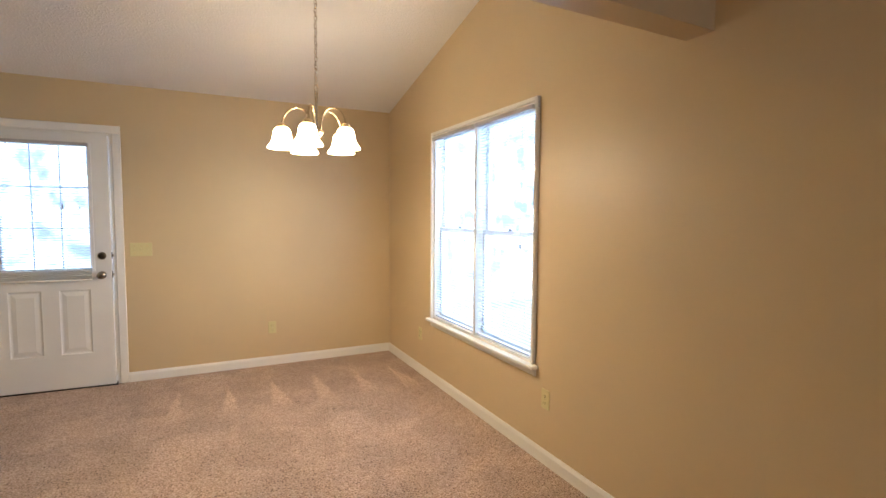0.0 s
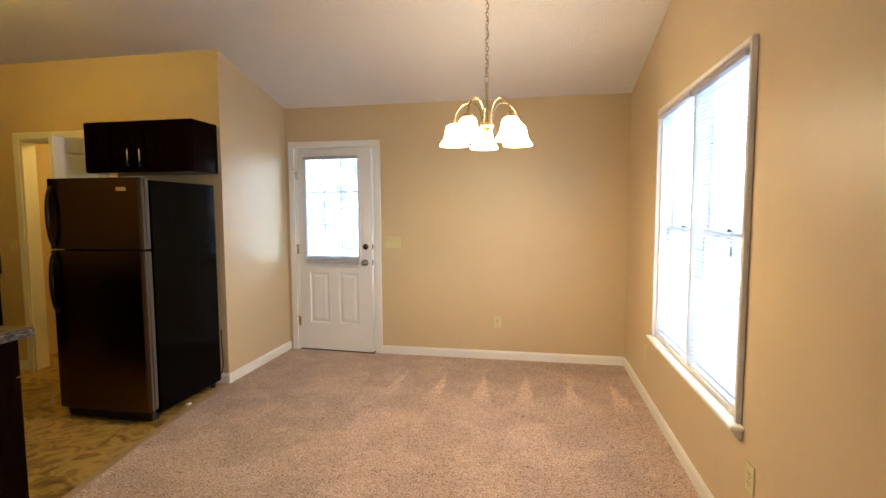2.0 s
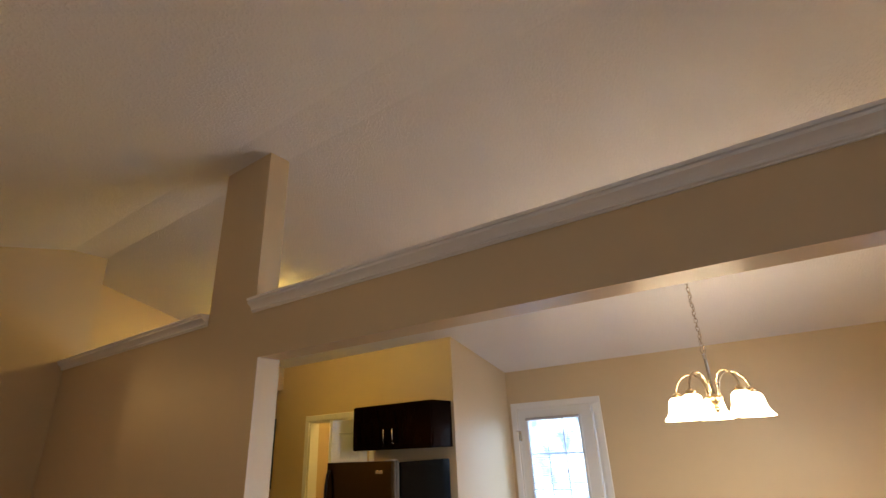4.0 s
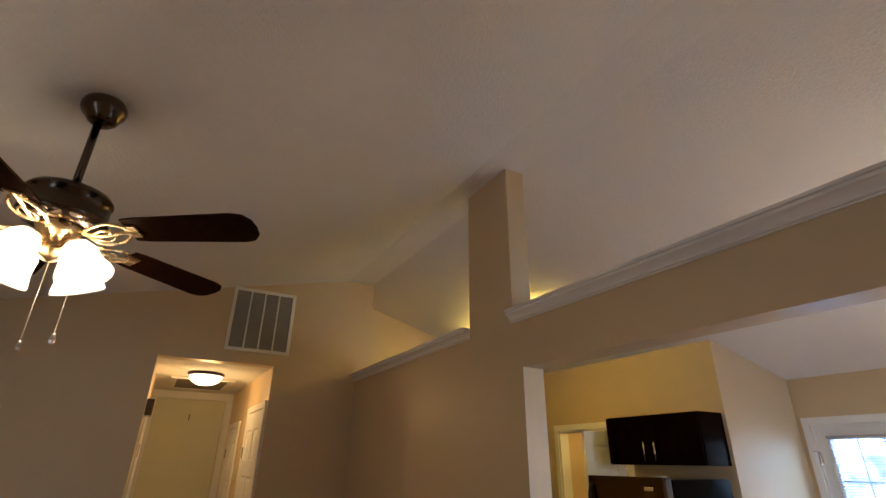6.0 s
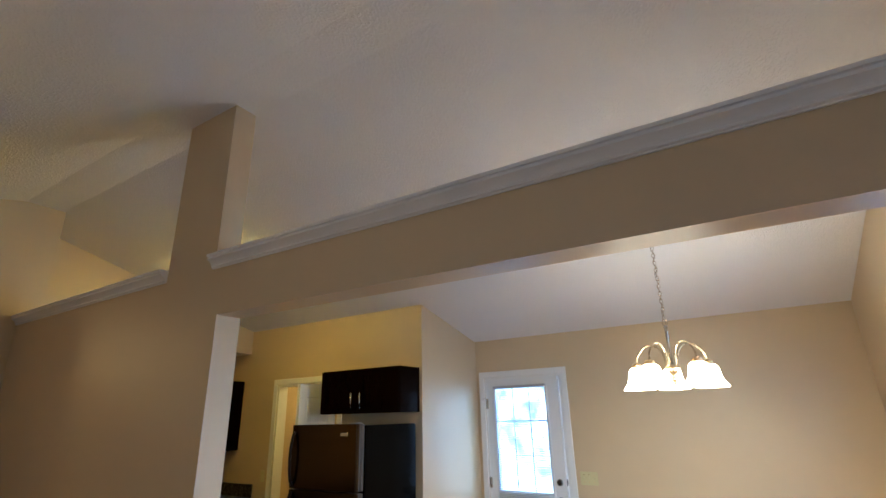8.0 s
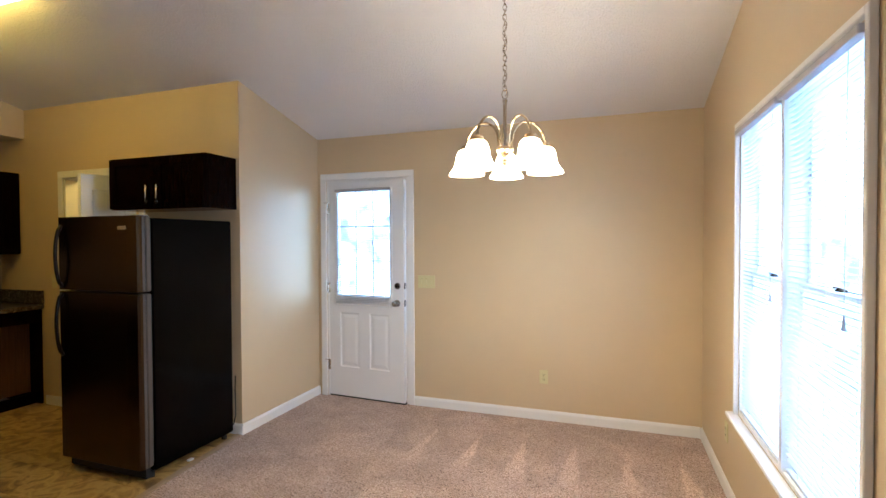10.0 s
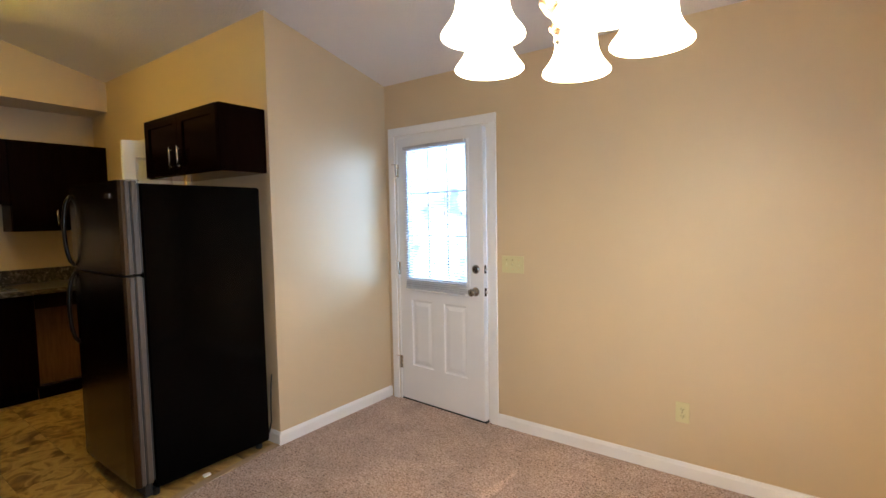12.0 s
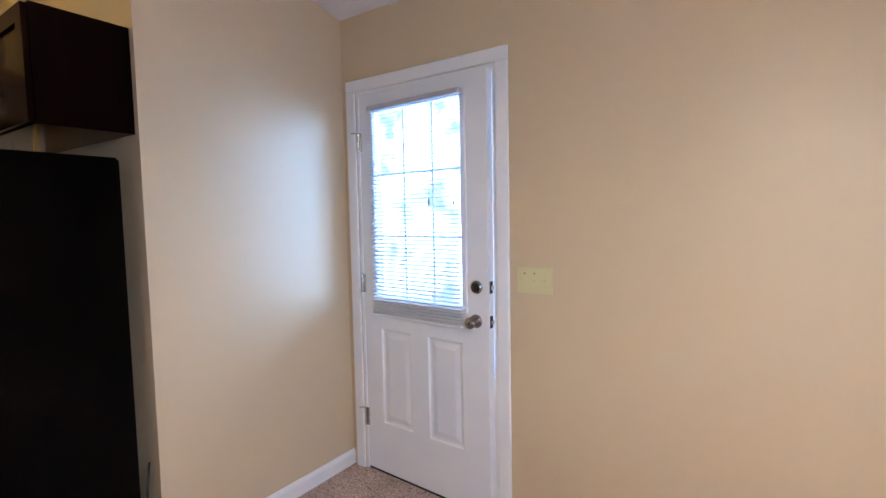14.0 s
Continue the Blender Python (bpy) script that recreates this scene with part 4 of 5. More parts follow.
def base_unit(label, x0, x1, y0, y1, face, doors, side_panel=False):
    """A base cabinet with toe kick; face is "y" (doors look to +y) or "x" (doors look to +x)."""
    c = thing("base_cabinet", label, "cabinet", (x0, y0, 0))
    w, d, h = x1 - x0, y1 - y0, 0.880
    if face == "y":
        boxpart("box", (0, w, 0, d - 0.02, 0.10, h), M["cab"], c, 0.002)
        boxpart("toe_kick", (0, w, 0, d - 0.09, 0.0, 0.099), M["cab"], c, 0)
        for i in range(doors):
            a, b = w * i / doors + 0.003, w * (i + 1) / doors - 0.003
            shaker(c, a, b, 0.11, 0.70, d - 0.02, b - 0.05 if i % 2 == 0 else a + 0.05, (0.54, 0.67), 1)
            bm = bmesh.new()
            bm_box(bm, a, b, d - 0.019, d - 0.001, 0.71, 0.872)
            part("drawer", bm, M["cab"], c)
    else:
        boxpart("box", (0, w - 0.02, 0, d, 0.10, h), M["cab"], c, 0.002)
        boxpart("toe_kick", (0, w - 0.09, 0, d, 0.0, 0.099), M["cab"], c, 0)
        for i in range(doors):
            a, b = d * i / doors + 0.003, d * (i + 1) / doors - 0.003
            shaker(c, a, b, 0.11, 0.70, w - 0.02, b - 0.05 if i % 2 == 0 else a + 0.05, (0.54, 0.67), 1, "y")
            bm = bmesh.new()
            bm_box(bm, w - 0.019, w - 0.001, a, b, 0.71, 0.872)
            part("drawer", bm, M["cab"], c)
    return c


BF = -3.580
base_unit("espresso wood base cabinet under the sink counter", KWEST + 0.001, BF, 2.05, 2.940, "x", 2)
base_unit("espresso wood base cabinet beside the sink unit", KWEST + 0.001, BF, 1.26, 2.048, "x", 2)
base_unit("espresso wood base cabinet at the peninsula end", -1.880, -1.035, DIV_N + 0.001, 1.755, "y", 2)
base_unit("espresso wood base cabinet along the dividing wall", -2.700, -1.882, DIV_N + 0.001, 1.755, "y", 2)
bay = thing("appliance_bay", "dishwasher bay with brown panels under the counter", "cabinet", (KWEST + 0.001, 2.945, 0))
w = BF - KWEST - 0.001
boxpart("end_panel", (0, w, 0.640, 0.660, 0, 0.880), M["cab"], bay, 0.001)
boxpart("back_panel", (0.003, 0.012, 0.0, 0.639, 0.0, 0.86), M["bare"], bay, 0)
boxpart("apron", (w - 0.03, w, 0.0, 0.639, 0.760, 0.880), M["cab"], bay, 0.001)
boxpart("front_panel", (w - 0.16, w - 0.145, 0.001, 0.639, 0.10, 0.759), M["bare"], bay, 0.001, "brown unfinished panel")
boxpart("toe_board", (w - 0.09, w - 0.075, 0.0, 0.639, 0.0, 0.099), M["cab"], bay, 0)


def counter(label, x0, x1, y0, y1, splashes, name="countertop"):
    c = thing(name, label, "countertop")
    bm = bmesh.new()
    bm_box(bm, x0, x1, y0, y1, 0.8805, 0.920)
    bev(bm, 0.007, 2)
    part("top", bm, M["laminate"], c)
    for s in splashes:
        boxpart("backsplash", (*s, 0.9205, 1.048), M["laminate"], c, 0.003)
    return c


ct = counter("brown mottled stone-look laminate countertop along the kitchen side wall", KWEST + 0.001, -3.548, DIV_N + 0.002, BUMP - 0.001,
             [(KWEST + 0.001, KWEST + 0.020, DIV_N + 0.002, BUMP - 0.021), (KWEST + 0.001, -3.552, BUMP - 0.020, BUMP - 0.001)])
counter("grey mottled stone-look laminate countertop on the peninsula", -3.545, -1.000, DIV_N + 0.002, 1.805, [(-2.9, -1.03, DIV_N + 0.002, DIV_N + 0.020)])
sink = thing("sink", "stainless steel drop-in kitchen sink with rim", "sink", (-3.86, 2.50, 0.9205))
bm = bmesh.new()
for q in ((-0.22, 0.22, -0.36, -0.33), (-0.22, 0.22, 0.33, 0.36), (-0.22, -0.19, -0.33, 0.33), (0.19, 0.22, -0.33, 0.33)):
    bm_box(bm, *q, 0, 0.006)
part("rim", bm, M["sink"], sink)
bm = bmesh.new()
bm_box(bm, -0.189, 0.189, -0.329, 0.329, 0.0, 0.003)
part("basin", bm, M["sink"], sink)
bm = bmesh.new()
tube(bm, [(-0.20, 0, 0.006), (-0.20, 0, 0.16), (-0.18, 0, 0.21), (-0.12, 0, 0.23), (-0.06, 0, 0.21), (-0.04, 0, 0.17)], 0.011, 10)
part("faucet", bm, M["nickel"], sink, smooth=True)

# ---- kitchen ceiling light ----
kl = thing("kitchen_light", "long fluorescent ceiling fixture with glowing acrylic cover", "ceiling light", (-2.45, 2.42, ceil_n(2.42)))
kl.rotation_euler = (radians(-13.4), 0, 0)
boxpart("housing", (-0.61, 0.61, -0.05, 0.05, -0.045, -0.0008), M["white"], kl, 0.004)
bm = bmesh.new()
prism(bm, [(-0.60, -0.085, -0.0455), (-0.60, -0.095, -0.075), (-0.60, -0.06, -0.105), (-0.60, 0.06, -0.105), (-0.60, 0.095, -0.075), (-0.60, 0.085, -0.0455)], (1.2, 0, 0))
part("diffuser", bm, M["tube"], kl, "glowing warm white acrylic cover")

# ---- closet doorway in the kitchen wall ----
casing_y("trim_closet", PX0, PX1, PZ, BUMP)
bm = bmesh.new()
bm_box(bm, PX0, PX0 + 0.016, BUMP + 0.001, BUMP + T, 0, PZ)
bm_box(bm, PX1 - 0.016, PX1, BUMP + 0.001, BUMP + T, 0, PZ)
bm_box(bm, PX0 + 0.016, PX1 - 0.016, BUMP + 0.001, BUMP + T, PZ - 0.016, PZ)
structure("trim_closet_jamb", bm, M["white"], "white painted closet jamb")


def six_panel(w, h):
    """Openings of a six-panel door."""
    a, b = w * 0.13, w * 0.46
    cols = ((a, b), (w - b, w - a))
    return [(x0, x1, z0, z1) for x0, x1 in cols for z0, z1 in ((0.22 * h / 2.03, 0.80 * h / 2.03), (0.95 * h / 2.03, 1.55 * h / 2.03), (1.66 * h / 2.03, 1.90 * h / 2.03))]


def panelled_door(name, label, m, w=0.74, h=2.035, knob=True):
    d = thing(name, label, "door", kind="structure")
    d.matrix_world = m
    bm = bmesh.new()
    holes = six_panel(w, h)
    panel_door(bm, w, 0.012, h, 0.035, holes)
    part("slab", bm, M["door"], d)
    for q in holes:
        bm = bmesh.new()
        raised(bm, *q, 0, 0.035, 0.018, 0.008, 0.004)
        part("panel", bm, M["door"], d)
    if knob:
        knob_parts(d, w - 0.06, 0.92)
    for z in (0.25, 1.05, 1.80):
        bm = bmesh.new()
        tube(bm, [(-0.004, 0.0, z - 0.045), (-0.004, 0.0, z + 0.045)], 0.006, 8)
        part("hinge", bm, M["pewter"], d)
    return d



def bifold_leaf(parent, a, b, h=2.03):
    """One leaf of the folded closet door, from a to b on the floor plan."""
    w = math.hypot(b[0] - a[0], b[1] - a[1])
    turn = math.atan2(b[1] - a[1], b[0] - a[0])
    m = pose(a[0], a[1], 0) @ Matrix.Rotation(turn, 4, "Z")
    holes = [(0.075, w - 0.075, z0, z1) for z0, z1 in ((0.22, 0.80), (0.95, 1.55), (1.66, 1.91))]
    bm = bmesh.new()
    panel_door(bm, w, 0.012, h, 0.034, holes)
    bmesh.ops.transform(bm, verts=bm.verts, matrix=m)
    leaf = part("leaf", bm, M["door"], parent)
    for q in holes:
        bm = bmesh.new()
        raised(bm, *q, 0, 0.034, 0.018, 0.008, 0.004)
        bmesh.ops.transform(bm, verts=bm.verts, matrix=m)
        part("panel", bm, M["door"], leaf)


bifold = thing("bifold_door", "white panelled bifold closet door, folded open", "door", kind="structure")
bifold_leaf(bifold, (-2.490, 3.235), (-2.350, 3.585))
bifold_leaf(bifold, (-2.700, 3.600), (-2.532, 3.240))
bm = bmesh.new()
spin(bm, [(0.001, 0), (0.012, 0), (0.008, 0.010), (0.016, 0.022), (0.012, 0.030), (0.001, 0.032)], 14)
bmesh.ops.transform(bm, verts=bm.verts, matrix=pose(-2.395, 3.38, 0.92, 0, 90, -22))
part("pull_knob", bm, M["brass"], bifold, "", True)
bm = bmesh.new()
bm_box(bm, -3.72, -3.60, BUMP + T, NORTH, 0, ceil_n(NORTH) - 0.02)
bm_box(bm, -1.60, NOOK - T, BUMP + T, NORTH, 0, ceil_n(NORTH) - 0.02)
structure("wall_closet", bm, M["wall"], "tan painted closet side walls")
bm = bmesh.new()
bm_box(bm, -3.60, -1.60, BUMP + T, NORTH, 2.44, 2.455)
structure("ceiling_closet", bm, M["ceil"], "flat white closet ceiling")
shelf = thing("wire_shelf", "white coated wire closet shelf on the wall", "shelf", (-3.60, NORTH - 0.31, 1.70))
bm = bmesh.new()
for y in (0.0, 0.10, 0.20, 0.305):
    tube(bm, [(0.001, y, 0), (1.9, y, 0)], 0.003, 6)
tube(bm, [(0.001, 0.0, -0.03), (1.9, 0.0, -0.03)], 0.003, 6)
part("rail", bm, M["wire"], shelf)
bm = bmesh.new()
for i in range(70):
    x = 0.02 + i * 0.0265
    tube(bm, [(x, 0.305, 0.004), (x, -0.002, 0.004), (x, -0.004, -0.03)], 0.0014, 4)
tagged(part("wires", bm, M["wire"], shelf), kind="stuff")

# ---- ceiling register and return grille ----
hole = thing("ceiling_opening", "open rectangular duct hole in the ceiling without its register", "vent", (RX0, RY0, ceil_n(RY0)), kind="structure")
bm = bmesh.new()
w, d = RX1 - RX0, RY1 - RY0
sl = -0.2385 * d
for q in (((0, 0), (w, 0)), ((w, 0), (w, d)), ((w, d), (0, d)), ((0, d), (0, 0))):
    (xa, ya), (xb, yb) = q
    za, zb = -0.2385 * ya, -0.2385 * yb
    f = [bm.verts.new(p) for p in ((xa, ya, za + 0.10), (xb, yb, zb + 0.10), (xb, yb, 0.36), (xa, ya, 0.36))]
    bm.faces.new(f)
bm.faces.new([bm.verts.new(p) for p in ((0, 0, 0.36), (w, 0, 0.36), (w, d, 0.36), (0, d, 0.36))])
part("duct", bm, M["dark"], hole)
bm = bmesh.new()
for q in ((0.0005, 0.002, 0.002, d - 0.002), (w - 0.002, w - 0.0005, 0.002, d - 0.002)):
    prism(bm, [(q[0], q[2], -0.2385 * q[2] + 0.001), (q[0], q[3], -0.2385 * q[3] + 0.001), (q[0], q[3], 0.12), (q[0], q[2], 0.12)], (q[1] - q[0], 0, 0))
for q in ((0.0005, 0.002), (d - 0.002, d - 0.0005)):
    bm_box(bm, 0.0025, w - 0.0025, q[0], q[1], -0.2385 * q[0] + 0.001, 0.12)
part("duct_lip", bm, M["dark"], hole)

rg = thing("return_grille", "large white return air grille with grey louvers high on the wall", "vent", (WEST, 0.0, 2.545))
GW, GH = 0.505, 0.525
bm = bmesh.new()
f = 0.026
for q in ((0, GW, 0, f), (0, GW, GH - f, GH), (0, f, f, GH - f), (GW - f, GW, f, GH - f)):
    bm_box(bm, 0.0005, 0.014, *q)
bev(bm, 0.003)
part("frame", bm, M["white"], rg)
for i in (1, 2, 3):
    y = f + (GW - 2 * f) * i / 4
    boxpart("mullion", (0.0005, 0.012, y - 0.006, y + 0.006, f, GH - f), M["white"], rg, 0.002)
boxpart("filter", (0.0005, 0.003, f, GW - f, f, GH - f), M["filter"], rg, 0)
bm = bmesh.new()
prism(bm, [(0.0035, 0, 0.009), (0.0045, 0, 0.009), (0.0105, 0, 0.001), (0.0095, 0, 0.001)], (0, (GW - 2 * f) / 4 - 0.0125, 0))
lou = mesh_of("louver", bm, M["louver"])
for i in range(4):
    y = f + (GW - 2 * f) * i / 4 + 0.0063
    k = 0
    while f + 0.006 + k * 0.0125 < GH - f - 0.012:
        piece("louver", lou, rg, (0, y, f + 0.004 + k * 0.0125))
        k += 1

# ---- chandelier ----
CX, CY = 0.927, 2.853
ch = thing("chandelier", "five-arm brushed nickel chandelier with lit frosted bell shades on a chain", "chandelier", (CX, CY, -0.016))
zc = ceil_n(CY)
bm = bmesh.new()
spin(bm, [(0.001, 0.012), (0.055, 0.012), (0.057, -0.004), (0.056, -0.010), (0.050, -0.020), (0.030, -0.031), (0.012, -0.037), (0.010, -0.050), (0.001, -0.052)], 28)
bmesh.ops.rotate(bm, verts=bm.verts, cent=(0, 0, 0), matrix=Matrix.Rotation(math.atan(-0.2385), 3, "X"))
bmesh.ops.translate(bm, verts=bm.verts, vec=(0, 0.03, zc - 0.004))
part("canopy", bm, M["nickel"], ch, "round nickel ceiling canopy", True)
bm = bmesh.new()
spin(bm, [(0.001, 2.178), (0.008, 2.176), (0.014, 2.166), (0.008, 2.155), (0.011, 2.150), (0.0085, 2.140), (0.0085, 1.965), (0.012, 1.955)], 16)
part("stem", bm, M["nickel"], ch, "", True)
bm = bmesh.new()
spin(bm, [(0.009, 1.956), (0.034, 1.950), (0.042, 1.940), (0.040, 1.930), (0.030, 1.915), (0.014, 1.900), (0.012, 1.890), (0.020, 1.884), (0.019, 1.876), (0.010, 1.866), (0.008, 1.858), (0.011, 1.852), (0.001, 1.844)], 20)
# brass colour carries the bulbs' golden light on the hub
part("hub", bm, M["brass"], ch, "turned hub, golden bulb light put into its brass colour", True)


def link(bm, z, turn, r=0.0095, h=0.014, t=0.0016):
    pts = []
    for i in range(13):
        a = 2 * math.pi * i / 12
        x, zz = r * math.cos(a), h * math.sin(a)
        pts.append((x * math.cos(turn), x * math.sin(turn), z + zz))
    tube(bm, pts, t, 5, False)


bm = bmesh.new()
link(bm, 2.196, 0.3, 0.014, 0.020, 0.0022)
part("hook_ring", bm, M["nickel"], ch)
bm = bmesh.new()
z, i = 2.224, 0
while z < zc - 0.055:
    link(bm, z, 0.3 + (i % 2) * 1.5708, 0.0085, 0.0150, 0.0020)
    z += 0.0235
    i += 1
tube(bm, [(0.010 * math.sin(k * 1.1), 0.010 * math.cos(k * 1.1), 2.19 + (zc - 0.25 - 2.0) * k / 48) for k in range(49)], 0.0022, 5)
part("chain", bm, M["nickel"], ch, "nickel chain with its cable woven through")
AR = 0.196


def smooth_line(pts, n):
    """Catmull-Rom points along a short line."""
    out = []
    p = [pts[0], *pts, pts[-1]]
    for a, b, c, d in zip(p, p[1:], p[2:], p[3:]):
        for i in range(n):
            t = i / n
            out.append(tuple(0.5 * (2 * b[k] + (c[k] - a[k]) * t + (2 * a[k] - 5 * b[k] + 4 * c[k] - d[k]) * t * t + (3 * b[k] - a[k] - 3 * c[k] + d[k]) * t ** 3) for k in range(len(b))))
    return [*out, pts[-1]]


for k in range(5):
    a = radians(28 + 72 * k)
    ca, sa = math.cos(a), math.sin(a)
    bm = bmesh.new()
    prof = [(0.030, 1.945), (0.034, 1.985), (0.045, 2.030), (0.070, 2.062), (0.105, 2.074), (0.140, 2.066), (0.168, 2.042), (0.188, 2.010), (AR, 1.976)]
    tube(bm, [(r * ca, r * sa, z) for r, z in smooth_line(prof, 4)], 0.0058, 8)
    part("arm", bm, M["champagne"], ch, "curved champagne nickel arm", True)
    c = (AR * ca, AR * sa, 0)
    bm = bmesh.new()
    spin(bm, [(0.007, 1.982), (0.016, 1.978), (0.027, 1.970), (0.028, 1.966), (0.0265, 1.964), (0.028, 1.962), (0.028, 1.952), (0.026, 1.951)], 16, c)
    part("shade_holder", bm, M["brass"], ch, "", True)
    bm = bmesh.new()
    spin(bm, [(0.026, 1.955), (0.038, 1.949), (0.047, 1.936), (0.052, 1.917), (0.054, 1.898), (0.058, 1.880), (0.067, 1.862), (0.077, 1.849), (0.084, 1.840), (0.086, 1.833), (0.083, 1.830), (0.079, 1.837), (0.072, 1.846), (0.062, 1.860), (0.053, 1.878), (0.049, 1.898), (0.046, 1.918), (0.041, 1.934), (0.033, 1.945), (0.022, 1.951)], 32, c)
    part("shade", bm, M["shade"], ch, "frosted white bell shade, lit", True)
    bulb("chandelier_bulb", (CX + AR * ca, CY + AR * sa, 1.838), 13.5, WARM, 0.035)

# ---- ceiling fan ----
FX, FY = -0.612, -0.740
zf = ceil_s(FY)
fan = thing("ceiling_fan", "five-blade ceiling fan in dark pewter with lit bell shades", "ceiling fan", (FX, FY, 0))
bm = bmesh.new()
spin(bm, [(0.001, 0.012), (0.062, 0.012), (0.068, 0.000), (0.070, -0.014), (0.064, -0.032), (0.050, -0.048), (0.046, -0.060), (0.030, -0.074), (0.001, -0.078)], 28)
bmesh.ops.translate(bm, verts=bm.verts, vec=(0, 0, zf - 0.020))
bmesh.ops.rotate(bm, verts=bm.verts, cent=(0, 0, zf), matrix=Matrix.Rotation(radians(7), 3, "X"))
part("canopy", bm, M["pewter"], fan, "", True)
bm = bmesh.new()
tube(bm, [(0, 0, zf - 0.08), (0, 0, 2.515)], 0.0125, 12)
part("downrod", bm, M["pewter"], fan, "", True)
bm = bmesh.new()
spin(bm, [(0.001, 2.538), (0.030, 2.534), (0.040, 2.524), (0.085, 2.521), (0.110, 2.514), (0.119, 2.502), (0.120, 2.496), (0.115, 2.494), (0.116, 2.436), (0.121, 2.433), (0.121, 2.424), (0.112, 2.412), (0.095, 2.404), (0.060, 2.400), (0.001, 2.398)], 32)
part("motor", bm, M["pewter"], fan, "round dark pewter motor housing", True)
bm = bmesh.new()
spin(bm, [(0.001, 2.406), (0.058, 2.404), (0.062, 2.390), (0.050, 2.370), (0.034, 2.360), (0.030, 2.335), (0.040, 2.325), (0.036, 2.300), (0.014, 2.285), (0.001, 2.280)], 24)
part("light_kit", bm, M["brass"], fan, "", True)
for k in range(5):
    a = radians(57 + 72 * k)
    R = Matrix.Rotation(a, 4, "Z")
    tilt = Matrix.Rotation(radians(-12), 4, "X")
    bm = bmesh.new()
    for s in (-1, 1):
        pts = smooth_line([(0.085, 0, -0.002), (0.115, s * 0.026, -0.014), (0.15, s * 0.044, -0.014), (0.19, s * 0.046, -0.006), (0.225, s * 0.024, -0.001), (0.245, 0, 0)], 3)
        tube(bm, pts, 0.005, 6)
        tube(bm, smooth_line([(0.10, s * 0.004, -0.008), (0.13, s * 0.012, -0.018), (0.165, s * 0.026, -0.016), (0.185, s * 0.012, -0.010), (0.17, 0, -0.012)], 3), 0.0035, 6)
    tube(bm, [(0.085, 0, -0.004), (0.15, 0, -0.016), (0.20, 0, -0.006), (0.26, 0, 0)], 0.006, 6)
    bm_box(bm, 0.222, 0.262, -0.026, 0.026, -0.003, 0.003)
    bmesh.ops.transform(bm, verts=bm.verts, matrix=Matrix.Translation((0, 0, 2.378)) @ R @ tilt)
    part("blade_iron", bm, M["brass"], fan, "scrolled metal blade bracket")
    bm = bmesh.new()
    out = [(0.225, -0.050), (0.26, -0.056), (0.57, -0.068), (0.605, -0.060), (0.625, -0.035), (0.630, 0.0), (0.625, 0.035), (0.605, 0.060), (0.57, 0.068), (0.26, 0.056), (0.225, 0.050)]
    prism(bm, [(x, y, 0.0035) for x, y in out], (0, 0, 0.006))
    bmesh.ops.transform(bm, verts=bm.verts, matrix=Matrix.Translation((0, 0, 2.378)) @ R @ tilt)
    part("blade", bm, M["blade"], fan, "dark wood fan blade")
for k in range(4):
    a = radians(55 + 90 * k)
    bm = bmesh.new()
    spin(bm, [(0.022, 0.0), (0.034, -0.008), (0.046, -0.030), (0.052, -0.058), (0.058, -0.082), (0.070, -0.104), (0.074, -0.118), (0.071, -0.118), (0.066, -0.104), (0.054, -0.082), (0.048, -0.058), (0.042, -0.032), (0.030, -0.012), (0.018, -0.004)], 24)
    mt = Matrix.Rotation(a, 4, "Z") @ Matrix.Translation((0.078, 0, 2.338)) @ Matrix.Rotation(radians(-30), 4, "Y")
    bmesh.ops.transform(bm, verts=bm.verts, matrix=mt)
    part("shade", bm, M["shade_fan"], fan, "frosted white bell shade, lit", True)
    bm = bmesh.new()
    tube(bm, [(0.035, 0, 2.338), (0.06, 0, 2.350), (0.085, 0, 2.338)], 0.011, 8)
    bmesh.ops.transform(bm, verts=bm.verts, matrix=Matrix.Rotation(a, 4, "Z"))
    part("socket_arm", bm, M["brass"], fan, "", True)
    p = mt @ Vector((0, 0, -0.072))
    bulb("fan_bulb", (FX + p.x, FY + p.y, p.z), 1.9, WARM, 0.02)
for s, zb in ((-1, 2.050), (1, 2.060)):
    bm = bmesh.new()
    x, y = 0.055 * s + 0.025, 0.045 * s + 0.043
    z = 2.320
    while z > zb:
        spin(bm, [(0.0005, 0.0018), (0.0018, 0), (0.0005, -0.0018)], 5, (x, y, z))
        z -= 0.0045
    spin(bm, [(0.001, 0), (0.005, -0.006), (0.008, -0.022), (0.006, -0.030), (0.001, -0.033)], 10, (x, y, zb))
    part("pull_chain", bm, M["nickel"], fan)

# ---- hallway things ----
hl = thing("hall_light", "round frosted dome ceiling light with bronze rim, lit", "ceiling light", (-3.76, -0.04, HZ))
bm = bmesh.new()
spin(bm, [(0.001, -0.001), (0.150, -0.001), (0.155, -0.012), (0.142, -0.026), (0.001, -0.026)], 32)
part("rim", bm, M["pewter"], hl, "", True)
bm = bmesh.new()
spin(bm, [(0.136, -0.0265), (0.132, -0.045), (0.110, -0.075), (0.070, -0.095), (0.030, -0.103), (0.001, -0.104)], 32)
part("dome", bm, M["dome"], hl, "frosted glass dome, lit", True)
# no fixture here: unseen lamp added for the closet's golden interior
bulb("closet_unseen_bulb", (-2.60, 4.10, 2.30), 12, (1.0, 0.64, 0.15), 0.05)
bulb("hall_bulb", (-3.76, -0.04, HZ - 0.16), 10, (1.0, 0.54, 0.14), 0.06)

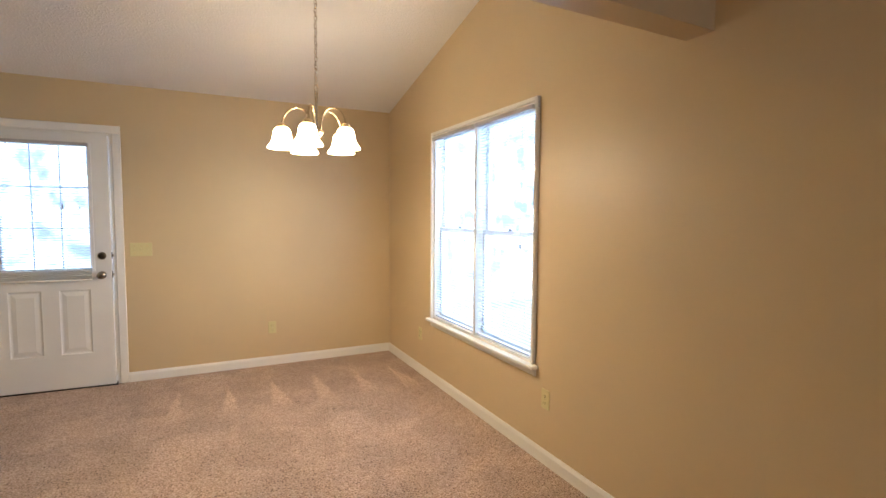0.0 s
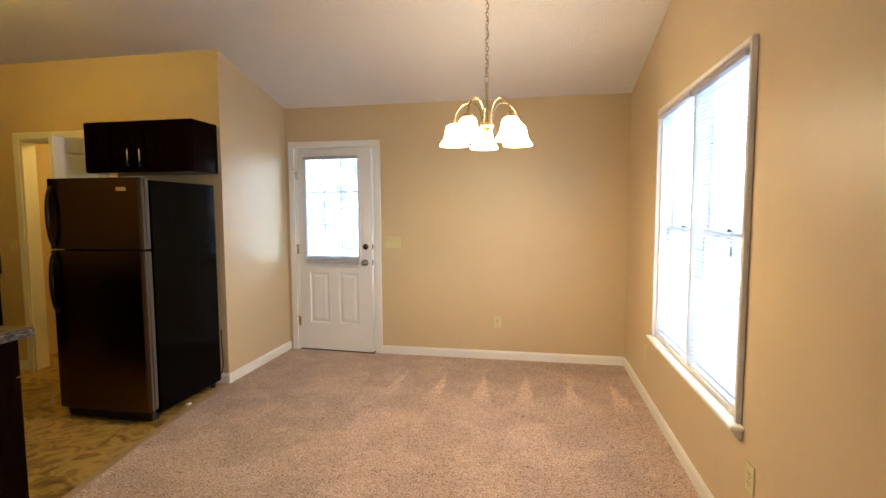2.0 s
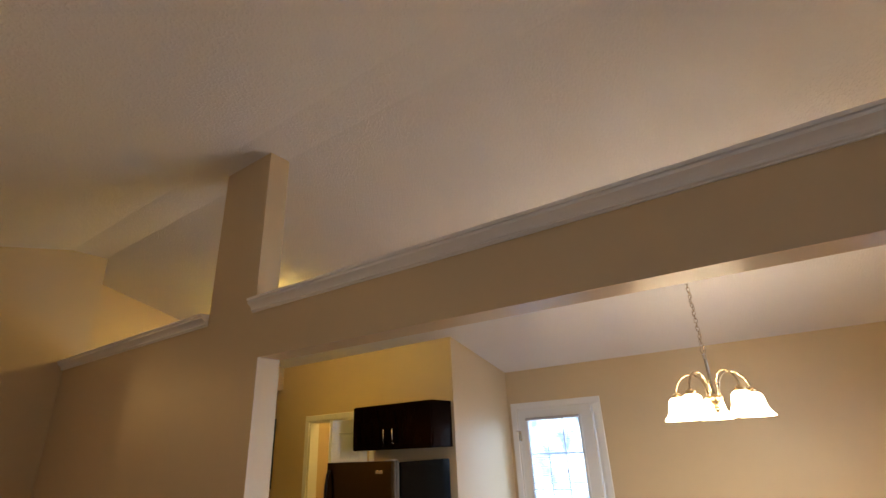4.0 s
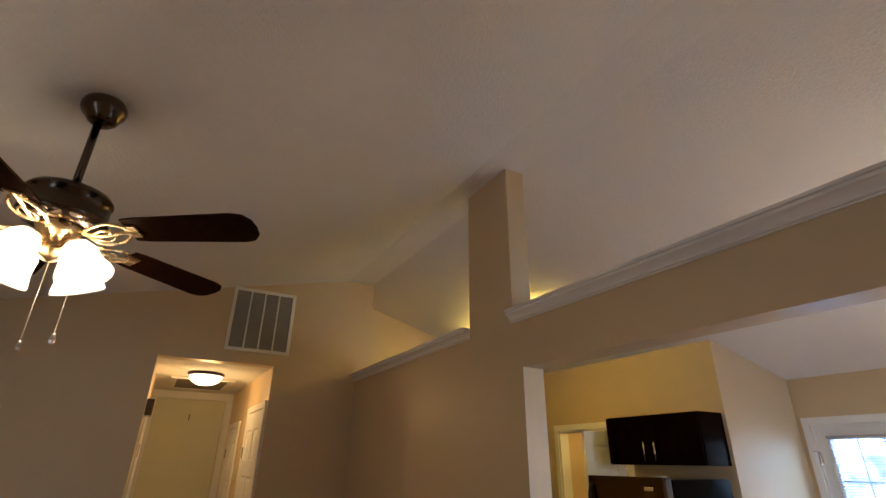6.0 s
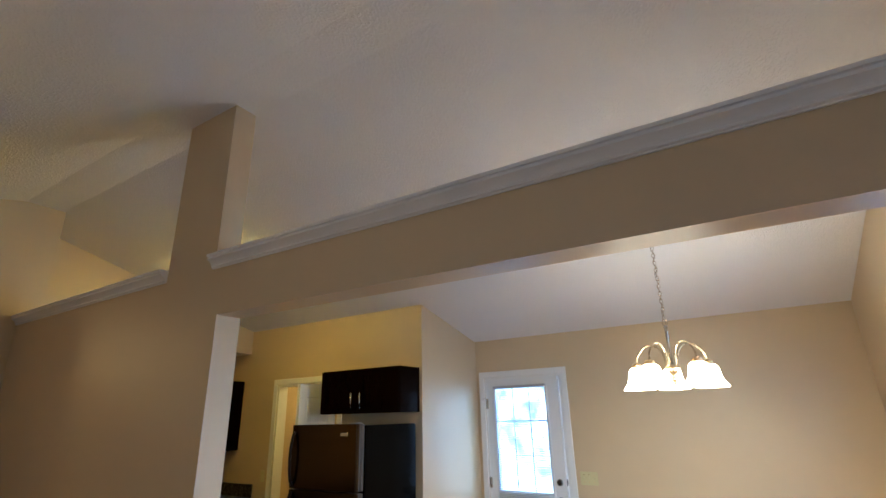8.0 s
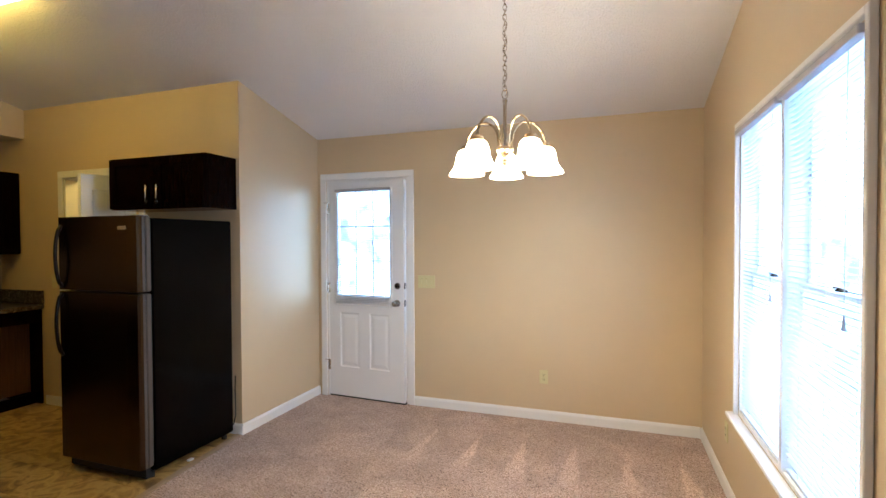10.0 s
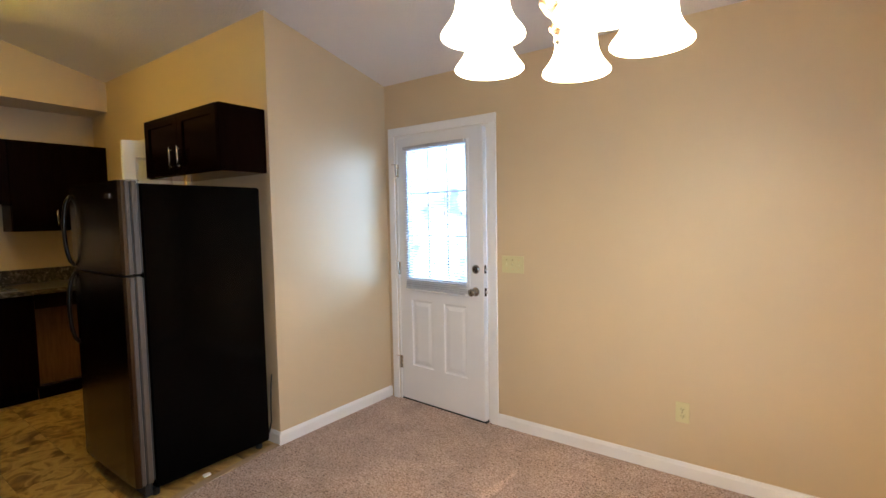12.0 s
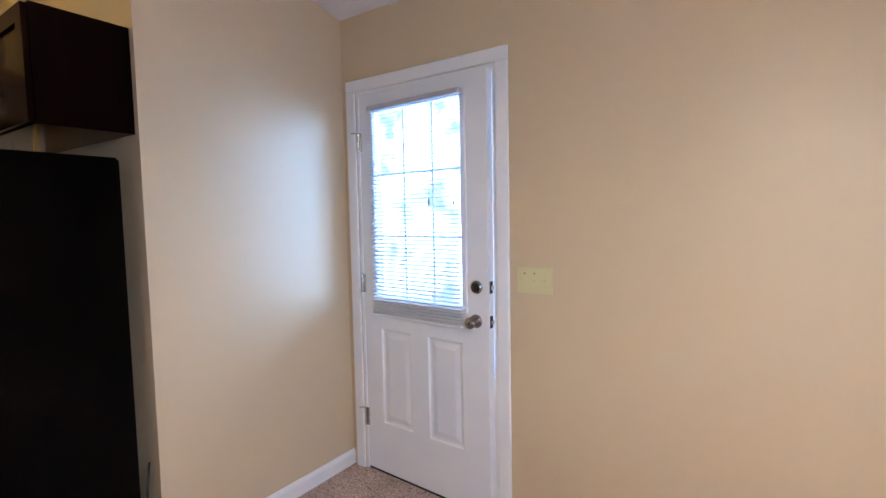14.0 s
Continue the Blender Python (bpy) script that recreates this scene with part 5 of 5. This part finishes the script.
hatch = thing("attic_hatch", "attic access panel with white frame in the hallway ceiling", "hatch", (-4.52, -0.03, HZ), kind="structure")
bm = bmesh.new()
w, d, f = 0.42, 0.28, 0.055
for q in ((-w, w, -d, -d + f), (-w, w, d - f, d), (-w, -w + f, -d + f, d - f), (w - f, w, -d + f, d - f)):
    bm_box(bm, *q, -0.016, -0.0008)
bev(bm, 0.003)
part("frame", bm, M["white"], hatch)
boxpart("panel", (-w + f + 0.002, w - f - 0.002, -d + f + 0.002, d - f - 0.002, -0.010, -0.0008), M["filter"], hatch, 0)

bm = bmesh.new()
bm_box(bm, HX - 0.04, HX, HY0, HY0 + 0.050, 0, 2.448)
bm_box(bm, HX - 0.04, HX, HY1 - 0.075, HY1, 0, 2.448)
bm_box(bm, HX - 0.04, HX, HY0 + 0.050, HY1 - 0.075, 2.370, 2.448)
structure("trim_hall_end", bm, M["white"], "white painted casing at the end of the hallway")
enddoor = thing("door_2", "plain beige flush panel closing the end of the hallway", "door", (HX - 0.035, 0, 0), kind="structure")
boxpart("slab", (-0.035, 0, HY0 + 0.052, HY1 - 0.077, 0.01, 2.368), mat("beige_panel", (0.66, 0.66, 0.50), 0.6, vary=0.03), enddoor, 0)
bm = bmesh.new()
tube(bm, [(0.0, -0.03, 2.20), (0.03, -0.03, 2.20), (0.035, -0.03, 2.14)], 0.004, 6)
part("hook", bm, M["pewter"], enddoor)

panelled_door("door_3", "white six-panel hallway door, closed in its casing", pose(-3.85, HY1 - 0.001, 0, 0, 0, 0) @ Matrix.Translation((0, -0.012, 0)), 0.70, 2.12)
casing_y("trim_hall_door", -3.86, -3.14, 2.13, HY1, 0.055)
panelled_door("door_4", "white six-panel door near the end of the hallway", pose(-5.02, HY1 - 0.001, 0, 0, 0, 0) @ Matrix.Translation((0, -0.012, 0)), 0.62)
casing_y("trim_hall_door", -5.03, -4.39, 2.045, HY1, 0.055)
casing_y("trim_hall_door", -4.60, -3.62, 2.045, HY0, side=1)
panelled_door("door_5", "white six-panel door opposite in the hallway", pose(-3.63, HY0 + 0.001, 0, 0, 0, 180) @ Matrix.Translation((0, -0.012, 0)), 0.94)
chime = thing("door_chime", "small bronze-coloured door chime box on the hallway wall", "door chime", (-3.35, HY0, 2.10))
boxpart("cover", (-0.09, 0.09, 0.0005, 0.050, -0.06, 0.06), M["pewter"], chime, 0.006)
th = thing("thermostat", "small ivory wall thermostat in the hallway", "thermostat", (-4.15, HY1, 1.62))
boxpart("cover", (-0.035, 0.035, -0.024, -0.0005, -0.055, 0.055), M["ivory"], th, 0.004)

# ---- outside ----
# unseen ground, outdoor glare put into its pale colour
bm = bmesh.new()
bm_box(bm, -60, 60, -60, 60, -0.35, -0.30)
structure("ground", bm, M["pale_ground"], "ground around the house, coloured pale for outdoor brightness")
# flat glowing sheet stands in for daylit trees and sky
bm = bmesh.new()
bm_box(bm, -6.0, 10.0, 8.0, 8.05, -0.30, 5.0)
structure("backdrop", bm, M["back"], "self-lit backdrop of hazy trees and sky behind the house")

# ---- vinyl tiles ----
tiles = thing("floor_vinyl", "brown mottled stone-look vinyl tile floor in the kitchen", "floor", kind="structure")
S = 0.305


def edge_x(y):
    for (xa, ya), (xb, yb) in zip(EX, EX[1:]):
        if yb <= y <= ya:
            return xa + (xb - xa) * (y - ya) / (yb - ya) - 0.046
    return EX[0][0] - 0.046


bm = bmesh.new()
bm_box(bm, 0, S - 0.0016, 0, S - 0.0016, -0.0115, 0.0)
full = mesh_of("tile", bm, M["vinyl"])
j = 0
y = DIV_N
while y < BUMP - 0.001:
    y2 = min(y + S, BUMP)
    x = KWEST
    while x < edge_x(y) - 0.002:
        lim0, lim1 = edge_x(y + 0.0001), edge_x(y2 - 0.0001)
        if x + S <= min(lim0, lim1) and y2 - y > S - 0.001:
            piece("tile", full, tiles, (x, y, 0))
        else:
            a, b = min(x + S - 0.0016, lim0), min(x + S - 0.0016, lim1)
            bm = bmesh.new()
            if b - x > 0.003:
                prism(bm, [(x, y, -0.0115), (a, y, -0.0115), (b, y2 - 0.0016, -0.0115), (x, y2 - 0.0016, -0.0115)], (0, 0, 0.0115))
            else:
                prism(bm, [(x, y, -0.0115), (a, y, -0.0115), (x, y2 - 0.0016, -0.0115)], (0, 0, 0.0115))
            part("tile", bm, M["vinyl"], tiles)
        x += S
    y += S
bm = bmesh.new()
bm_box(bm, -3.60, -1.60, BUMP, NORTH, -0.0118, -0.0004)
part("closet_sheet", bm, M["vinyl"], tiles)
bm = bmesh.new()
bm_box(bm, KWEST, -1.35, DIV_N, BUMP, -0.0119, -0.003)
part("joint", bm, M["dark"], tiles)
